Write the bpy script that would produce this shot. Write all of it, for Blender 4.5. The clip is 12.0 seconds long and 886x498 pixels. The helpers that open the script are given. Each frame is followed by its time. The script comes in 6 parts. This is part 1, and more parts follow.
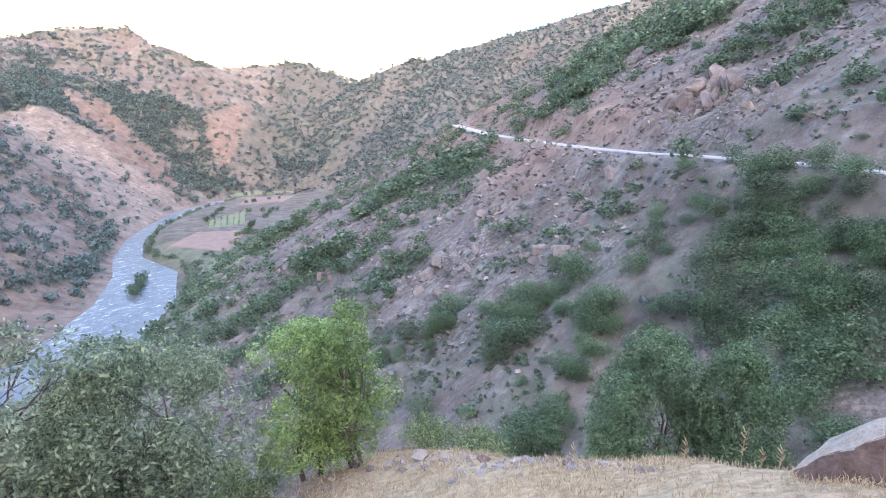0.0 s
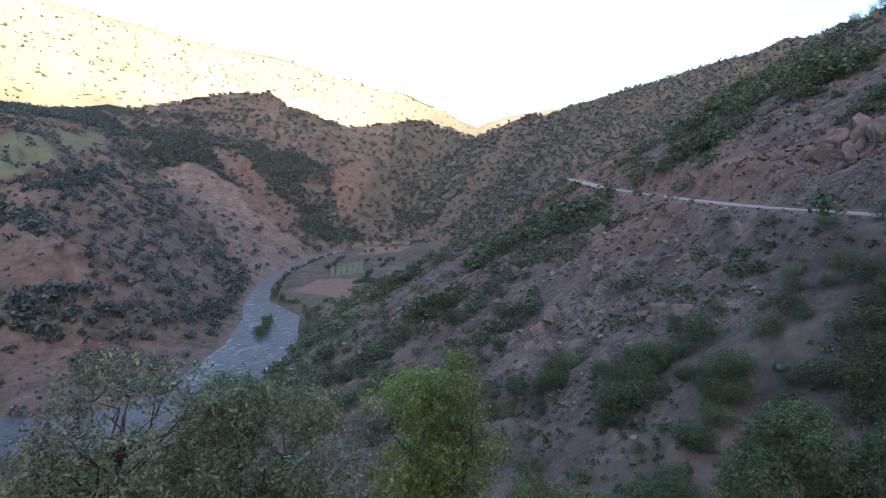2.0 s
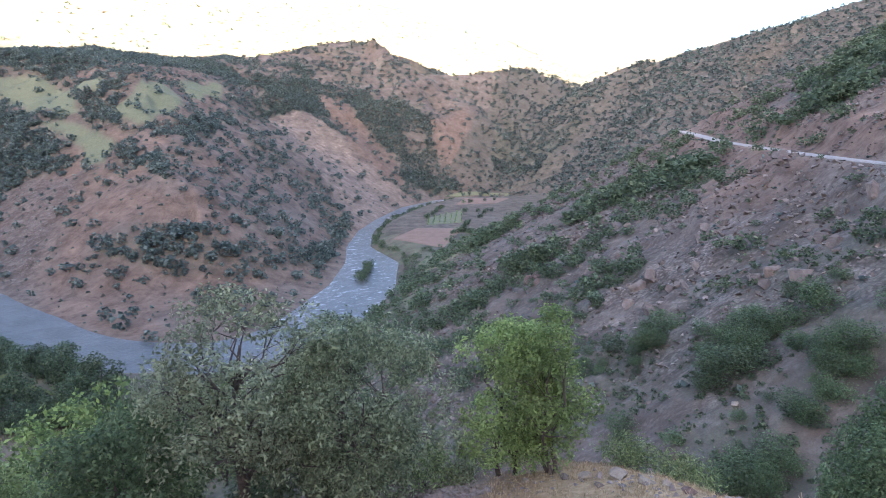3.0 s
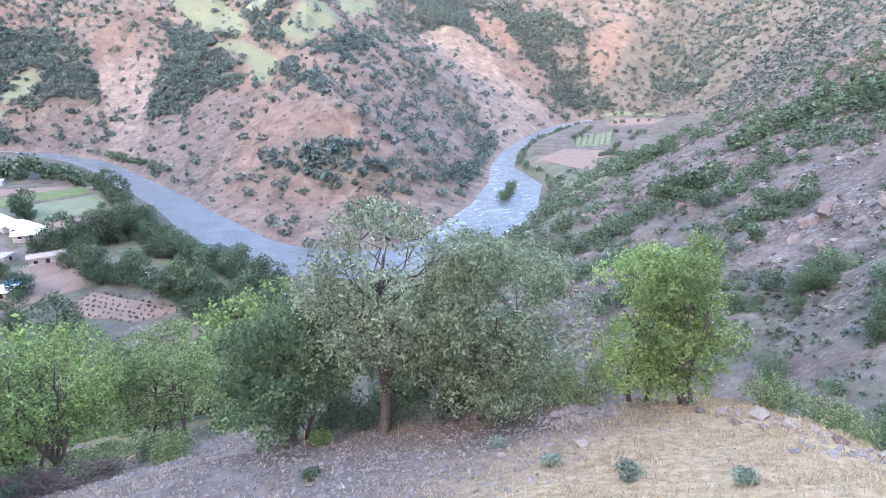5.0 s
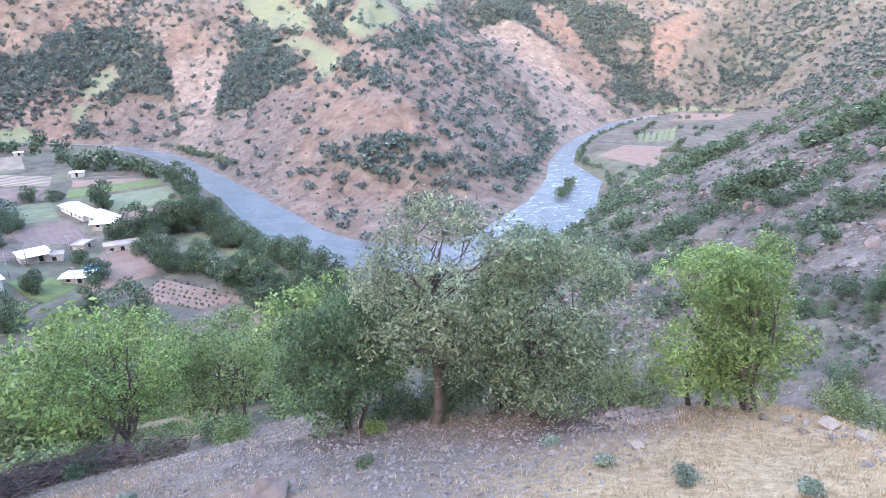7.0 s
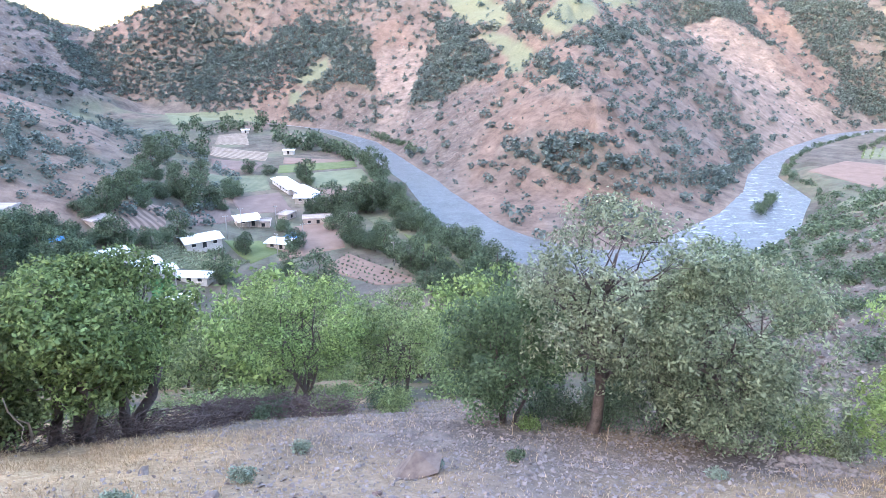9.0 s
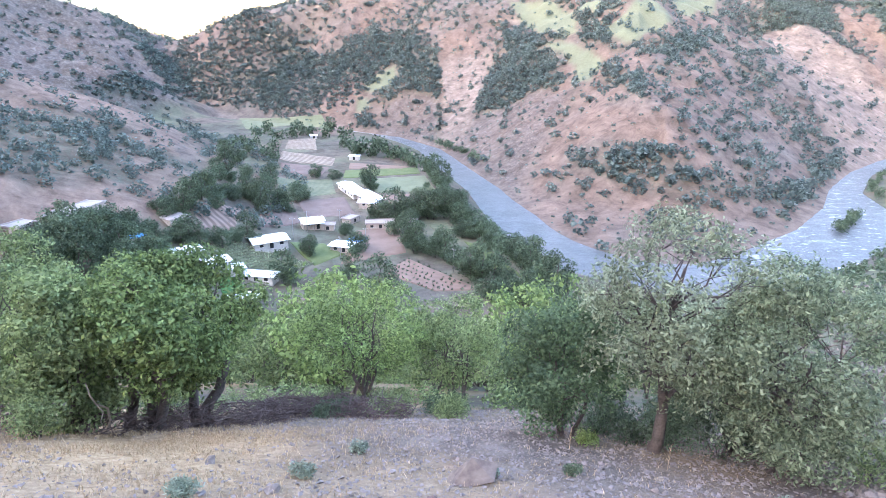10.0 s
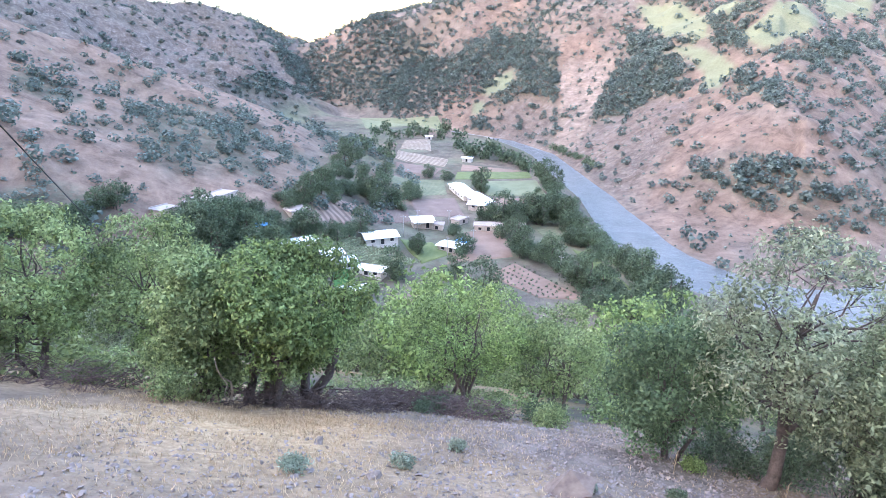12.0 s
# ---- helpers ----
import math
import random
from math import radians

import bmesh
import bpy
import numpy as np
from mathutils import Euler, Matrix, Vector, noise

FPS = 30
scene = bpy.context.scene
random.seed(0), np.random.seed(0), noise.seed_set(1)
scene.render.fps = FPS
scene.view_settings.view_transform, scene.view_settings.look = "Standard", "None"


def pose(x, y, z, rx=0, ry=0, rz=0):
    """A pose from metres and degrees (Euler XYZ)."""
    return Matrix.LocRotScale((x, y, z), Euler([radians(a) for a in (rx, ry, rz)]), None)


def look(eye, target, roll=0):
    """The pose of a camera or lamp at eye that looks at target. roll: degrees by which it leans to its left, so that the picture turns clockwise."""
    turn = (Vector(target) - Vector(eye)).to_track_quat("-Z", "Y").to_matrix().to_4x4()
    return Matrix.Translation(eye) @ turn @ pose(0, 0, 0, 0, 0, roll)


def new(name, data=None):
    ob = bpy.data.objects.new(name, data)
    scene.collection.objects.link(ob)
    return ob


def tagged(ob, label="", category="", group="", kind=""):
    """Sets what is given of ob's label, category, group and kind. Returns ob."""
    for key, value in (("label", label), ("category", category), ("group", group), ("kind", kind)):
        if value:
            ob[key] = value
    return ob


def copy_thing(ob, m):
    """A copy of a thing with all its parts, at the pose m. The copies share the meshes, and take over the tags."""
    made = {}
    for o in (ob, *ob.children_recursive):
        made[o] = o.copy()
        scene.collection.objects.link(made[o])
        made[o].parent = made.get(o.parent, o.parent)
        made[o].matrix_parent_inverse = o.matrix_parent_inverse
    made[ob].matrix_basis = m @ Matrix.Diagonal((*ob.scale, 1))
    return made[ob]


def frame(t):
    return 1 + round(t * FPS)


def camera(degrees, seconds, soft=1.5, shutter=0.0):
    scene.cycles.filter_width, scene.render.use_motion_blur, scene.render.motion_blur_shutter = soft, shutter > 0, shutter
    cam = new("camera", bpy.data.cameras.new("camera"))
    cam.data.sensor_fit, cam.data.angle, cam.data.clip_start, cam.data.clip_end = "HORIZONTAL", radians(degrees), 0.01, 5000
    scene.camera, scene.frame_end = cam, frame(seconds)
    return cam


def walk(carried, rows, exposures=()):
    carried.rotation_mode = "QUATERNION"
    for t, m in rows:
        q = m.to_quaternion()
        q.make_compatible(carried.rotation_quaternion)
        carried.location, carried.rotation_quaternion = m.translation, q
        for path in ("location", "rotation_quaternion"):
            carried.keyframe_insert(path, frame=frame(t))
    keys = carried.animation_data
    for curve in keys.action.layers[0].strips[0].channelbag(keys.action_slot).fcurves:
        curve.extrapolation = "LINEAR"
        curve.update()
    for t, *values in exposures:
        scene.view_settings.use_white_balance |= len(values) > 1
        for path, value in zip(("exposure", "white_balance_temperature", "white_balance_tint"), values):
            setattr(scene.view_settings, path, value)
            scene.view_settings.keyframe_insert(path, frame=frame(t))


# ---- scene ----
cam = camera(72.27, 12.0, soft=0.8)
# seconds, x, y, z (eye; the river lies at z = 0), then degrees about x, y and z
PATH = [
    (0.0, 0.00, 0.00, 65.00, 78.63, -0.33, -0.49),
    (0.5, 0.00, -0.03, 65.02, 80.64, 0.53, 1.98),
    (1.0, -0.01, -0.05, 65.03, 83.31, 0.30, 4.97),
    (1.5, -0.02, -0.07, 65.04, 85.20, 0.43, 7.35),
    (2.0, -0.03, -0.07, 65.01, 83.54, -0.29, 10.18),
    (2.5, -0.04, -0.06, 65.00, 81.22, -0.44, 13.99),
    (3.0, -0.05, -0.07, 65.00, 78.83, -0.94, 19.56),
    (3.5, -0.05, -0.08, 64.98, 75.65, -0.32, 23.58),
    (3.7, -0.04, -0.07, 64.98, 74.76, -0.02, 24.72),
    (5.3, 0.03, -0.04, 64.95, 71.15, 0.15, 33.94),
    (5.5, 0.04, -0.03, 64.95, 71.35, 0.48, 33.90),
    (6.0, 0.04, -0.03, 64.94, 71.31, 0.17, 34.26),
    (6.5, 0.04, -0.04, 64.94, 71.23, 0.27, 34.70),
    (7.0, 0.02, -0.07, 64.94, 70.81, 0.41, 38.48),
    (7.5, 0.02, -0.11, 64.95, 70.96, 0.53, 43.98),
    (9.3, 0.01, -0.16, 64.94, 70.63, -0.28, 57.16),
    (9.5, 0.01, -0.17, 64.94, 70.84, -0.17, 58.05),
    (10.0, 0.02, -0.21, 64.95, 71.18, -0.30, 61.69),
    (10.5, 0.02, -0.24, 64.96, 70.52, -0.07, 66.58),
    (11.0, 0.04, -0.30, 65.00, 70.03, 0.83, 69.37),
    (11.5, 0.08, -0.31, 64.98, 71.95, -0.11, 73.06),
    (12.0, 0.08, -0.32, 65.00, 71.39, -0.61, 72.36),
]
# seconds, stops, white balance
EXPOSURES = [(t, stops, kelvin, 17) for t, stops, kelvin in ((0.0, 4.72, 5850), (0.8, 4.55, 5850), (1.3, 3.2, 5820), (2.4, 3.02, 5800), (3.0, 3.9, 5830), (3.6, 4.74, 5850), (5.4, 4.96, 5880), (9.3, 5.06, 5940), (12.0, 5.14, 5980))]
walk(cam, [(t, pose(x, y, z, rx, ry, rz)) for t, x, y, z, rx, ry, rz in PATH], EXPOSURES)

# ---------------------------------------------------------------- light
SUN_EL, SUN_AZ = 13.0, 168.0      # degrees; the sun stands low behind the mountain at the viewer's back
world = bpy.data.worlds.new("world")
scene.world = world
world.use_nodes = True
wn = world.node_tree.nodes
sky = wn.new("ShaderNodeTexSky")
sky.sky_type, sky.sun_disc = "NISHITA", False
sky.sun_elevation, sky.sun_rotation = radians(SUN_EL), radians(SUN_AZ)
sky.air_density, sky.dust_density, sky.ozone_density = 0.9, 4.0, 1.0
wn["Background"].inputs["Strength"].default_value = 0.07
world.node_tree.links.new(sky.outputs["Color"], wn["Background"].inputs["Color"])
sun_data = bpy.data.lights.new("sun", "SUN")
sun_data.energy, sun_data.angle, sun_data.color = 4.8, radians(0.5), (1.0, 0.87, 0.58)
sun = new("sun", sun_data)
sun_from = Vector((math.sin(radians(SUN_AZ)) * math.cos(radians(SUN_EL)), math.cos(radians(SUN_AZ)) * math.cos(radians(SUN_EL)), math.sin(radians(SUN_EL))))
sun.matrix_world = look(sun_from * 100, (0, 0, 0))

# ---------------------------------------------------------------- materials
def material(name, rough=0.9):
    mat = bpy.data.materials.new(name)
    mat.use_nodes = True
    bsdf = mat.node_tree.nodes["Principled BSDF"]
    bsdf.inputs["Roughness"].default_value = rough
    bsdf.inputs["Specular IOR Level"].default_value = 0.25
    return mat, mat.node_tree.nodes, mat.node_tree.links, bsdf


def noise_node(nodes, links, size, detail=6.0, rough=0.6, distortion=0.0, source="Object", stretch=None):
    co = nodes.new("ShaderNodeTexCoord")
    tex = nodes.new("ShaderNodeTexNoise")
    tex.inputs["Scale"].default_value, tex.inputs["Detail"].default_value = 1.0 / size, detail
    tex.inputs["Roughness"].default_value, tex.inputs["Distortion"].default_value = rough, distortion
    if stretch:
        mp = nodes.new("ShaderNodeMapping")
        mp.vector_type = "TEXTURE"
        mp.inputs["Rotation"].default_value, mp.inputs["Scale"].default_value = stretch
        links.new(co.outputs[source], mp.inputs["Vector"])
        links.new(mp.outputs["Vector"], tex.inputs["Vector"])
    else:
        links.new(co.outputs[source], tex.inputs["Vector"])
    return tex.outputs["Fac"]


def ramp(nodes, links, value, *stops):
    node = nodes.new("ShaderNodeValToRGB")
    els = node.color_ramp.elements
    while len(els) < len(stops):
        els.new(0.5)
    for el, (at, colour) in zip(els, stops):
        el.position = at
        el.color = (*colour, 1) if not isinstance(colour, (int, float)) else (colour, colour, colour, 1)
    links.new(value, node.inputs["Fac"])
    return node.outputs["Color"]


def mix(nodes, links, fac, a, b, blend="MIX"):
    node = nodes.new("ShaderNodeMix")
    node.data_type, node.blend_type = "RGBA", blend
    for socket, value in ((node.inputs[0], fac), (node.inputs[6], a), (node.inputs[7], b)):
        if isinstance(value, (int, float)):
            socket.default_value = value
        elif isinstance(value, tuple):
            socket.default_value = (*value, 1)
        else:
            links.new(value, socket)
    return node.outputs[2]


def mathn(nodes, links, op, a, b, clamp=False):
    node = nodes.new("ShaderNodeMath")
    node.operation, node.use_clamp = op, clamp
    for socket, value in zip(node.inputs, (a, b)):
        if isinstance(value, (int, float)):
            socket.default_value = value
        else:
            links.new(value, socket)
    return node.outputs[0]


def bump(nodes, links, bsdf, value, strength, distance):
    node = nodes.new("ShaderNodeBump")
    node.inputs["Strength"].default_value, node.inputs["Distance"].default_value = strength, distance
    links.new(value, node.inputs["Height"])
    links.new(node.outputs["Normal"], bsdf.inputs["Normal"])
    return node


def mottled(name, dark, light, size=0.5, rough=0.9, bumps=0.02, fine=None, spread=(0.35, 0.65), random_tint=0.0):
    """A surface of two shades in patches of that size, with a finer grain of a fifth of it."""
    mat, nodes, links, bsdf = material(name, rough)
    a = noise_node(nodes, links, size)
    b = noise_node(nodes, links, fine or size / 5, 4)
    both = mathn(nodes, links, "ADD", mathn(nodes, links, "MULTIPLY", a, 0.6), mathn(nodes, links, "MULTIPLY", b, 0.4))
    colour = ramp(nodes, links, both, (spread[0], dark), (spread[1], light))
    if random_tint:
        info = nodes.new("ShaderNodeObjectInfo")
        shade = ramp(nodes, links, info.outputs["Random"], (0.0, 1 - random_tint), (1.0, 1.0))
        colour = mix(nodes, links, 1.0, colour, shade, "MULTIPLY")
    links.new(colour, bsdf.inputs["Base Color"])
    if bumps:
        bump(nodes, links, bsdf, both, 0.6, bumps)
    return mat


def ground_material():
    """Stony soil, dry grass, low green growth and scree, mixed by the land cover that the ground carries."""
    mat, nodes, links, bsdf = material("hillside_ground", 0.95)
    bsdf.inputs["Specular IOR Level"].default_value = 0.1
    cover = nodes.new("ShaderNodeAttribute")
    cover.attribute_name = "cover"
    sep = nodes.new("ShaderNodeSeparateColor")
    links.new(cover.outputs["Color"], sep.inputs["Color"])
    red = nodes.new("ShaderNodeAttribute")
    red.attribute_name = "earth"
    sep2 = nodes.new("ShaderNodeSeparateColor")
    links.new(red.outputs["Color"], sep2.inputs["Color"])
    wide = noise_node(nodes, links, 30.0, 8, 0.65)
    stones = noise_node(nodes, links, 2.2, 8, 0.7)
    grain = noise_node(nodes, links, 0.16, 6, 0.7)
    soil = ramp(nodes, links, wide, (0.3, (0.148, 0.112, 0.090)), (0.5, (0.188, 0.146, 0.120)), (0.72, (0.234, 0.188, 0.157)))
    redsoil = ramp(nodes, links, stones, (0.3, (0.184, 0.119, 0.087)), (0.7, (0.272, 0.185, 0.140)))
    soil = mix(nodes, links, sep2.outputs[0], soil, redsoil)
    pale = ramp(nodes, links, noise_node(nodes, links, 2.4, 8, 0.7, 0.4, stretch=((0, 0, radians(15)), (4.0, 1.0, 1.0))), (0.36, (0.218, 0.161, 0.126)), (0.6, (0.318, 0.244, 0.196)))
    soil = mix(nodes, links, sep2.outputs[1], soil, pale)
    rock = ramp(nodes, links, stones, (0.30, (0.062, 0.050, 0.043)), (0.46, (0.158, 0.128, 0.110)), (0.66, (0.290, 0.245, 0.215)))
    streaks = noise_node(nodes, links, 3.2, 8, 0.7, 0.5, stretch=((0, 0, radians(13)), (5.0, 1.0, 1.0)))
    cells = nodes.new("ShaderNodeTexVoronoi")
    cells.inputs["Scale"].default_value = 2.6
    warp = nodes.new("ShaderNodeTexCoord")
    turn = nodes.new("ShaderNodeMapping")
    turn.vector_type = "TEXTURE"
    turn.inputs["Rotation"].default_value, turn.inputs["Scale"].default_value = (0, 0, radians(35)), (1.4, 0.9, 1.0)
    links.new(warp.outputs["Object"], turn.inputs["Vector"])
    links.new(turn.outputs["Vector"], cells.inputs["Vector"])
    tone = nodes.new("ShaderNodeSeparateColor")
    links.new(cells.outputs["Color"], tone.inputs["Color"])
    block = mix(nodes, links, 1.0, ramp(nodes, links, tone.outputs[0], (0.0, 0.5), (0.6, 1.0), (1.0, 1.6)), ramp(nodes, links, cells.outputs["Distance"], (0.35, 1.0), (0.8, 0.6)), "MULTIPLY")
    fine = ramp(nodes, links, streaks, (0.40, 0.05), (0.56, 1.0))
    soil = mix(nodes, links, mathn(nodes, links, "MULTIPLY", sep.outputs[2], ramp(nodes, links, stones, (0.35, 0.35), (0.6, 1.0))), soil, mix(nodes, links, fine, ramp(nodes, links, stones, (0.3, (0.104, 0.083, 0.073)), (0.7, (0.156, 0.126, 0.110))), rock))
    soil = mix(nodes, links, mathn(nodes, links, "MULTIPLY", sep.outputs[2], ramp(nodes, links, wide, (0.42, 0.0), (0.6, 0.85))), soil, mix(nodes, links, 1.0, soil, block, "MULTIPLY"))
    tufts = noise_node(nodes, links, 1.4, 5, 0.7)
    green = ramp(nodes, links, tufts, (0.3, (0.064, 0.070, 0.050)), (0.7, (0.130, 0.136, 0.096)))
    soil = mix(nodes, links, mathn(nodes, links, "MULTIPLY", sep.outputs[1], ramp(nodes, links, tufts, (0.34, 0.4), (0.58, 1.0))), soil, green)
    sward = ramp(nodes, links, tufts, (0.3, (0.160, 0.166, 0.100)), (0.7, (0.222, 0.222, 0.140)))
    soil = mix(nodes, links, sep2.outputs[2], soil, sward)
    straw = ramp(nodes, links, grain, (0.3, (0.310, 0.205, 0.110)), (0.7, (0.480, 0.345, 0.208)))
    soil = mix(nodes, links, sep.outputs[0], soil, straw)
    soil = mix(nodes, links, 1.0, soil, ramp(nodes, links, grain, (0.25, 0.72), (0.7, 1.12)), "MULTIPLY")
    rubble = noise_node(nodes, links, 7.0, 10, 0.72, 0.4)
    soil = mix(nodes, links, mathn(nodes, links, "SUBTRACT", mathn(nodes, links, "SUBTRACT", 1.0, sep.outputs[0]), mathn(nodes, links, "MULTIPLY", sep2.outputs[2], 0.8), True), soil, mix(nodes, links, 1.0, soil, ramp(nodes, links, rubble, (0.34, 0.55), (0.5, 0.92), (0.66, 1.25)), "MULTIPLY"))
    links.new(soil, bsdf.inputs["Base Color"])
    rough = mathn(nodes, links, "ADD", mathn(nodes, links, "MULTIPLY", stones, 0.8), mathn(nodes, links, "MULTIPLY", grain, 0.12))
    bump(nodes, links, bsdf, rough, 0.7, 0.5)
    return mat


def water_material():
    mat, nodes, links, bsdf = material("river_water", 0.3)
    bsdf.inputs["Specular IOR Level"].default_value = 0.10
    at = nodes.new("ShaderNodeAttribute")
    at.attribute_name = "rapids"
    chop = noise_node(nodes, links, 2.6, 6, 0.7, 1.2, stretch=((0, 0, radians(65)), (1.9, 1.0, 1.0)))
    deep = ramp(nodes, links, noise_node(nodes, links, 9.0, 4), (0.35, (0.100, 0.101, 0.100)), (0.65, (0.142, 0.143, 0.142)))
    foam = mathn(nodes, links, "MULTIPLY", at.outputs["Fac"], ramp(nodes, links, chop, (0.555, 0.0), (0.63, 0.95)))
    links.new(mix(nodes, links, foam, deep, (0.62, 0.63, 0.64)), bsdf.inputs["Base Color"])
    links.new(ramp(nodes, links, foam, (0.0, 0.3), (1.0, 0.8)), bsdf.inputs["Roughness"])
    fine = noise_node(nodes, links, 0.9, 5, 0.6)
    bump(nodes, links, bsdf, mathn(nodes, links, "ADD", chop, mathn(nodes, links, "MULTIPLY", fine, 0.4)), 0.5, 0.35)
    return mat


GROUND = ground_material()
WATER = water_material()


def leaf_material(name, dark, light, through_light=0.3, tint=0.25):
    """Leaves: each its own shade, each plant its own tint, some light passing through."""
    mat, nodes, links, bsdf = material(name, 0.6)
    geo = nodes.new("ShaderNodeNewGeometry")
    info = nodes.new("ShaderNodeObjectInfo")
    colour = ramp(nodes, links, geo.outputs["Random Per Island"], (0.0, dark), (0.75, light), (1.0, tuple(min(1, c * 1.35) for c in light)))
    patch = noise_node(nodes, links, 3.5, 3)
    colour = mix(nodes, links, 1.0, colour, ramp(nodes, links, patch, (0.3, 1 - tint), (0.7, 1 + tint)), "MULTIPLY")
    colour = mix(nodes, links, 1.0, colour, ramp(nodes, links, info.outputs["Random"], (0.0, 0.8), (1.0, 1.15)), "MULTIPLY")
    links.new(colour, bsdf.inputs["Base Color"])
    glow = nodes.new("ShaderNodeBsdfTranslucent")
    links.new(colour, glow.inputs["Color"])
    blend = nodes.new("ShaderNodeMixShader")
    blend.inputs[0].default_value = through_light
    links.new(bsdf.outputs[0], blend.inputs[1])
    links.new(glow.outputs[0], blend.inputs[2])
    links.new(blend.outputs[0], nodes["Material Output"].inputs["Surface"])
    return mat


LEAF_OLIVE = leaf_material("grey_green_leaves", (0.142, 0.156, 0.092), (0.368, 0.392, 0.246), 0.45)
LEAF_BRIGHT = leaf_material("yellow_green_leaves", (0.150, 0.205, 0.064), (0.300, 0.378, 0.140), 0.45)
LEAF_OAK = leaf_material("oak_leaves", (0.080, 0.114, 0.040), (0.262, 0.335, 0.118), 0.38)
LEAF_GREEN = leaf_material("green_leaves", (0.100, 0.132, 0.054), (0.290, 0.345, 0.150), 0.4)
LEAF_DEEP = leaf_material("deep_green_leaves", (0.066, 0.100, 0.050), (0.156, 0.210, 0.104), 0.38)
LEAF_DARK = leaf_material("dark_green_leaves", (0.058, 0.080, 0.044), (0.145, 0.182, 0.105), 0.4)
LEAF_PEAR = leaf_material("pear_leaves", (0.126, 0.150, 0.086), (0.345, 0.384, 0.232), 0.45)
LEAF_WILLOW = leaf_material("willow_leaves", (0.052, 0.078, 0.045), (0.140, 0.180, 0.106), 0.32)
LEAF_SCRUB = leaf_material("scrub_leaves", (0.070, 0.092, 0.080), (0.152, 0.182, 0.156), 0.42, 0.3)
LEAF_BLUE = leaf_material("blue_green_leaves", (0.15, 0.185, 0.13), (0.30, 0.34, 0.25))
BARK = mottled("rough_bark", (0.050, 0.038, 0.033), (0.160, 0.124, 0.108), 0.25, 0.95, 0.02)
TWIG = mottled("dead_twigs", (0.070, 0.046, 0.040), (0.185, 0.128, 0.112), 0.2, 0.95, 0.0)
STRAW = leaf_material("dry_grass", (0.29, 0.198, 0.104), (0.51, 0.375, 0.235), 0.3, 0.15)
def rubble_material():
    """Broken stones, each of its own shade from dark to pale."""
    mat, nodes, links, bsdf = material("broken_stones", 0.95)
    geo = nodes.new("ShaderNodeNewGeometry")
    tone = ramp(nodes, links, geo.outputs["Random Per Island"], (0.0, (0.115, 0.082, 0.069)), (0.6, (0.212, 0.164, 0.140)), (1.0, (0.335, 0.275, 0.236)))
    grain = noise_node(nodes, links, 0.35, 5, 0.7)
    tone = mix(nodes, links, 1.0, tone, ramp(nodes, links, grain, (0.3, 0.75), (0.7, 1.15)), "MULTIPLY")
    links.new(tone, bsdf.inputs["Base Color"])
    bump(nodes, links, bsdf, grain, 0.5, 0.05)
    return mat


RUBBLE = rubble_material()
STONE = mottled("grey_stone", (0.135, 0.100, 0.084), (0.300, 0.238, 0.202), 0.6, 0.9, 0.03, random_tint=0.4)
RED_STONE = mottled("red_brown_stone", (0.090, 0.056, 0.046), (0.255, 0.180, 0.152), 0.35, 0.9, 0.04, random_tint=0.3)
PALE_STONE = mottled("pale_stone", (0.19, 0.145, 0.108), (0.36, 0.288, 0.224), 0.3, 0.9, 0.04)
CHIPS = mottled("slate_chips", (0.135, 0.107, 0.096), (0.310, 0.254, 0.228), 0.3, 0.9, 0.0)
GRAVEL = mottled("road_gravel", (0.27, 0.235, 0.205), (0.40, 0.36, 0.32), 1.5, 0.95, 0.02)
WALL_WHITE = mottled("white_plaster", (0.60, 0.57, 0.53), (0.80, 0.78, 0.75), 1.5, 0.9, 0.01)
# wall colours with the shade on the walls put in: greyed white, darker clay
WALL_PALE = mottled("shaded_plaster", (0.44, 0.40, 0.37), (0.62, 0.58, 0.55), 1.5, 0.9, 0.01)
WALL_CLAY = mottled("clay_plaster", (0.36, 0.29, 0.25), (0.52, 0.44, 0.39), 1.5, 0.9, 0.01)
ROOF_WHITE = mottled("white_sheet_roof", (0.74, 0.75, 0.77), (0.88, 0.88, 0.88), 3.0, 0.5, 0.0)
ROOF_BLUE = mottled("blue_sheet_roof", (0.07, 0.25, 0.50), (0.11, 0.33, 0.60), 2.0, 0.45, 0.0)
ROOF_CLAY = mottled("earth_roof", (0.30, 0.24, 0.21), (0.46, 0.39, 0.35), 2.0, 0.95, 0.02)
DARK_GLASS = mottled("dark_window", (0.02, 0.022, 0.025), (0.04, 0.042, 0.048), 1.0, 0.1, 0.0)
POLE_WOOD = mottled("grey_pole", (0.22, 0.20, 0.185), (0.36, 0.33, 0.31), 0.5, 0.9, 0.0)
CABLE = mottled("black_cable", (0.012, 0.012, 0.012), (0.03, 0.03, 0.03), 0.5, 0.6, 0.0)


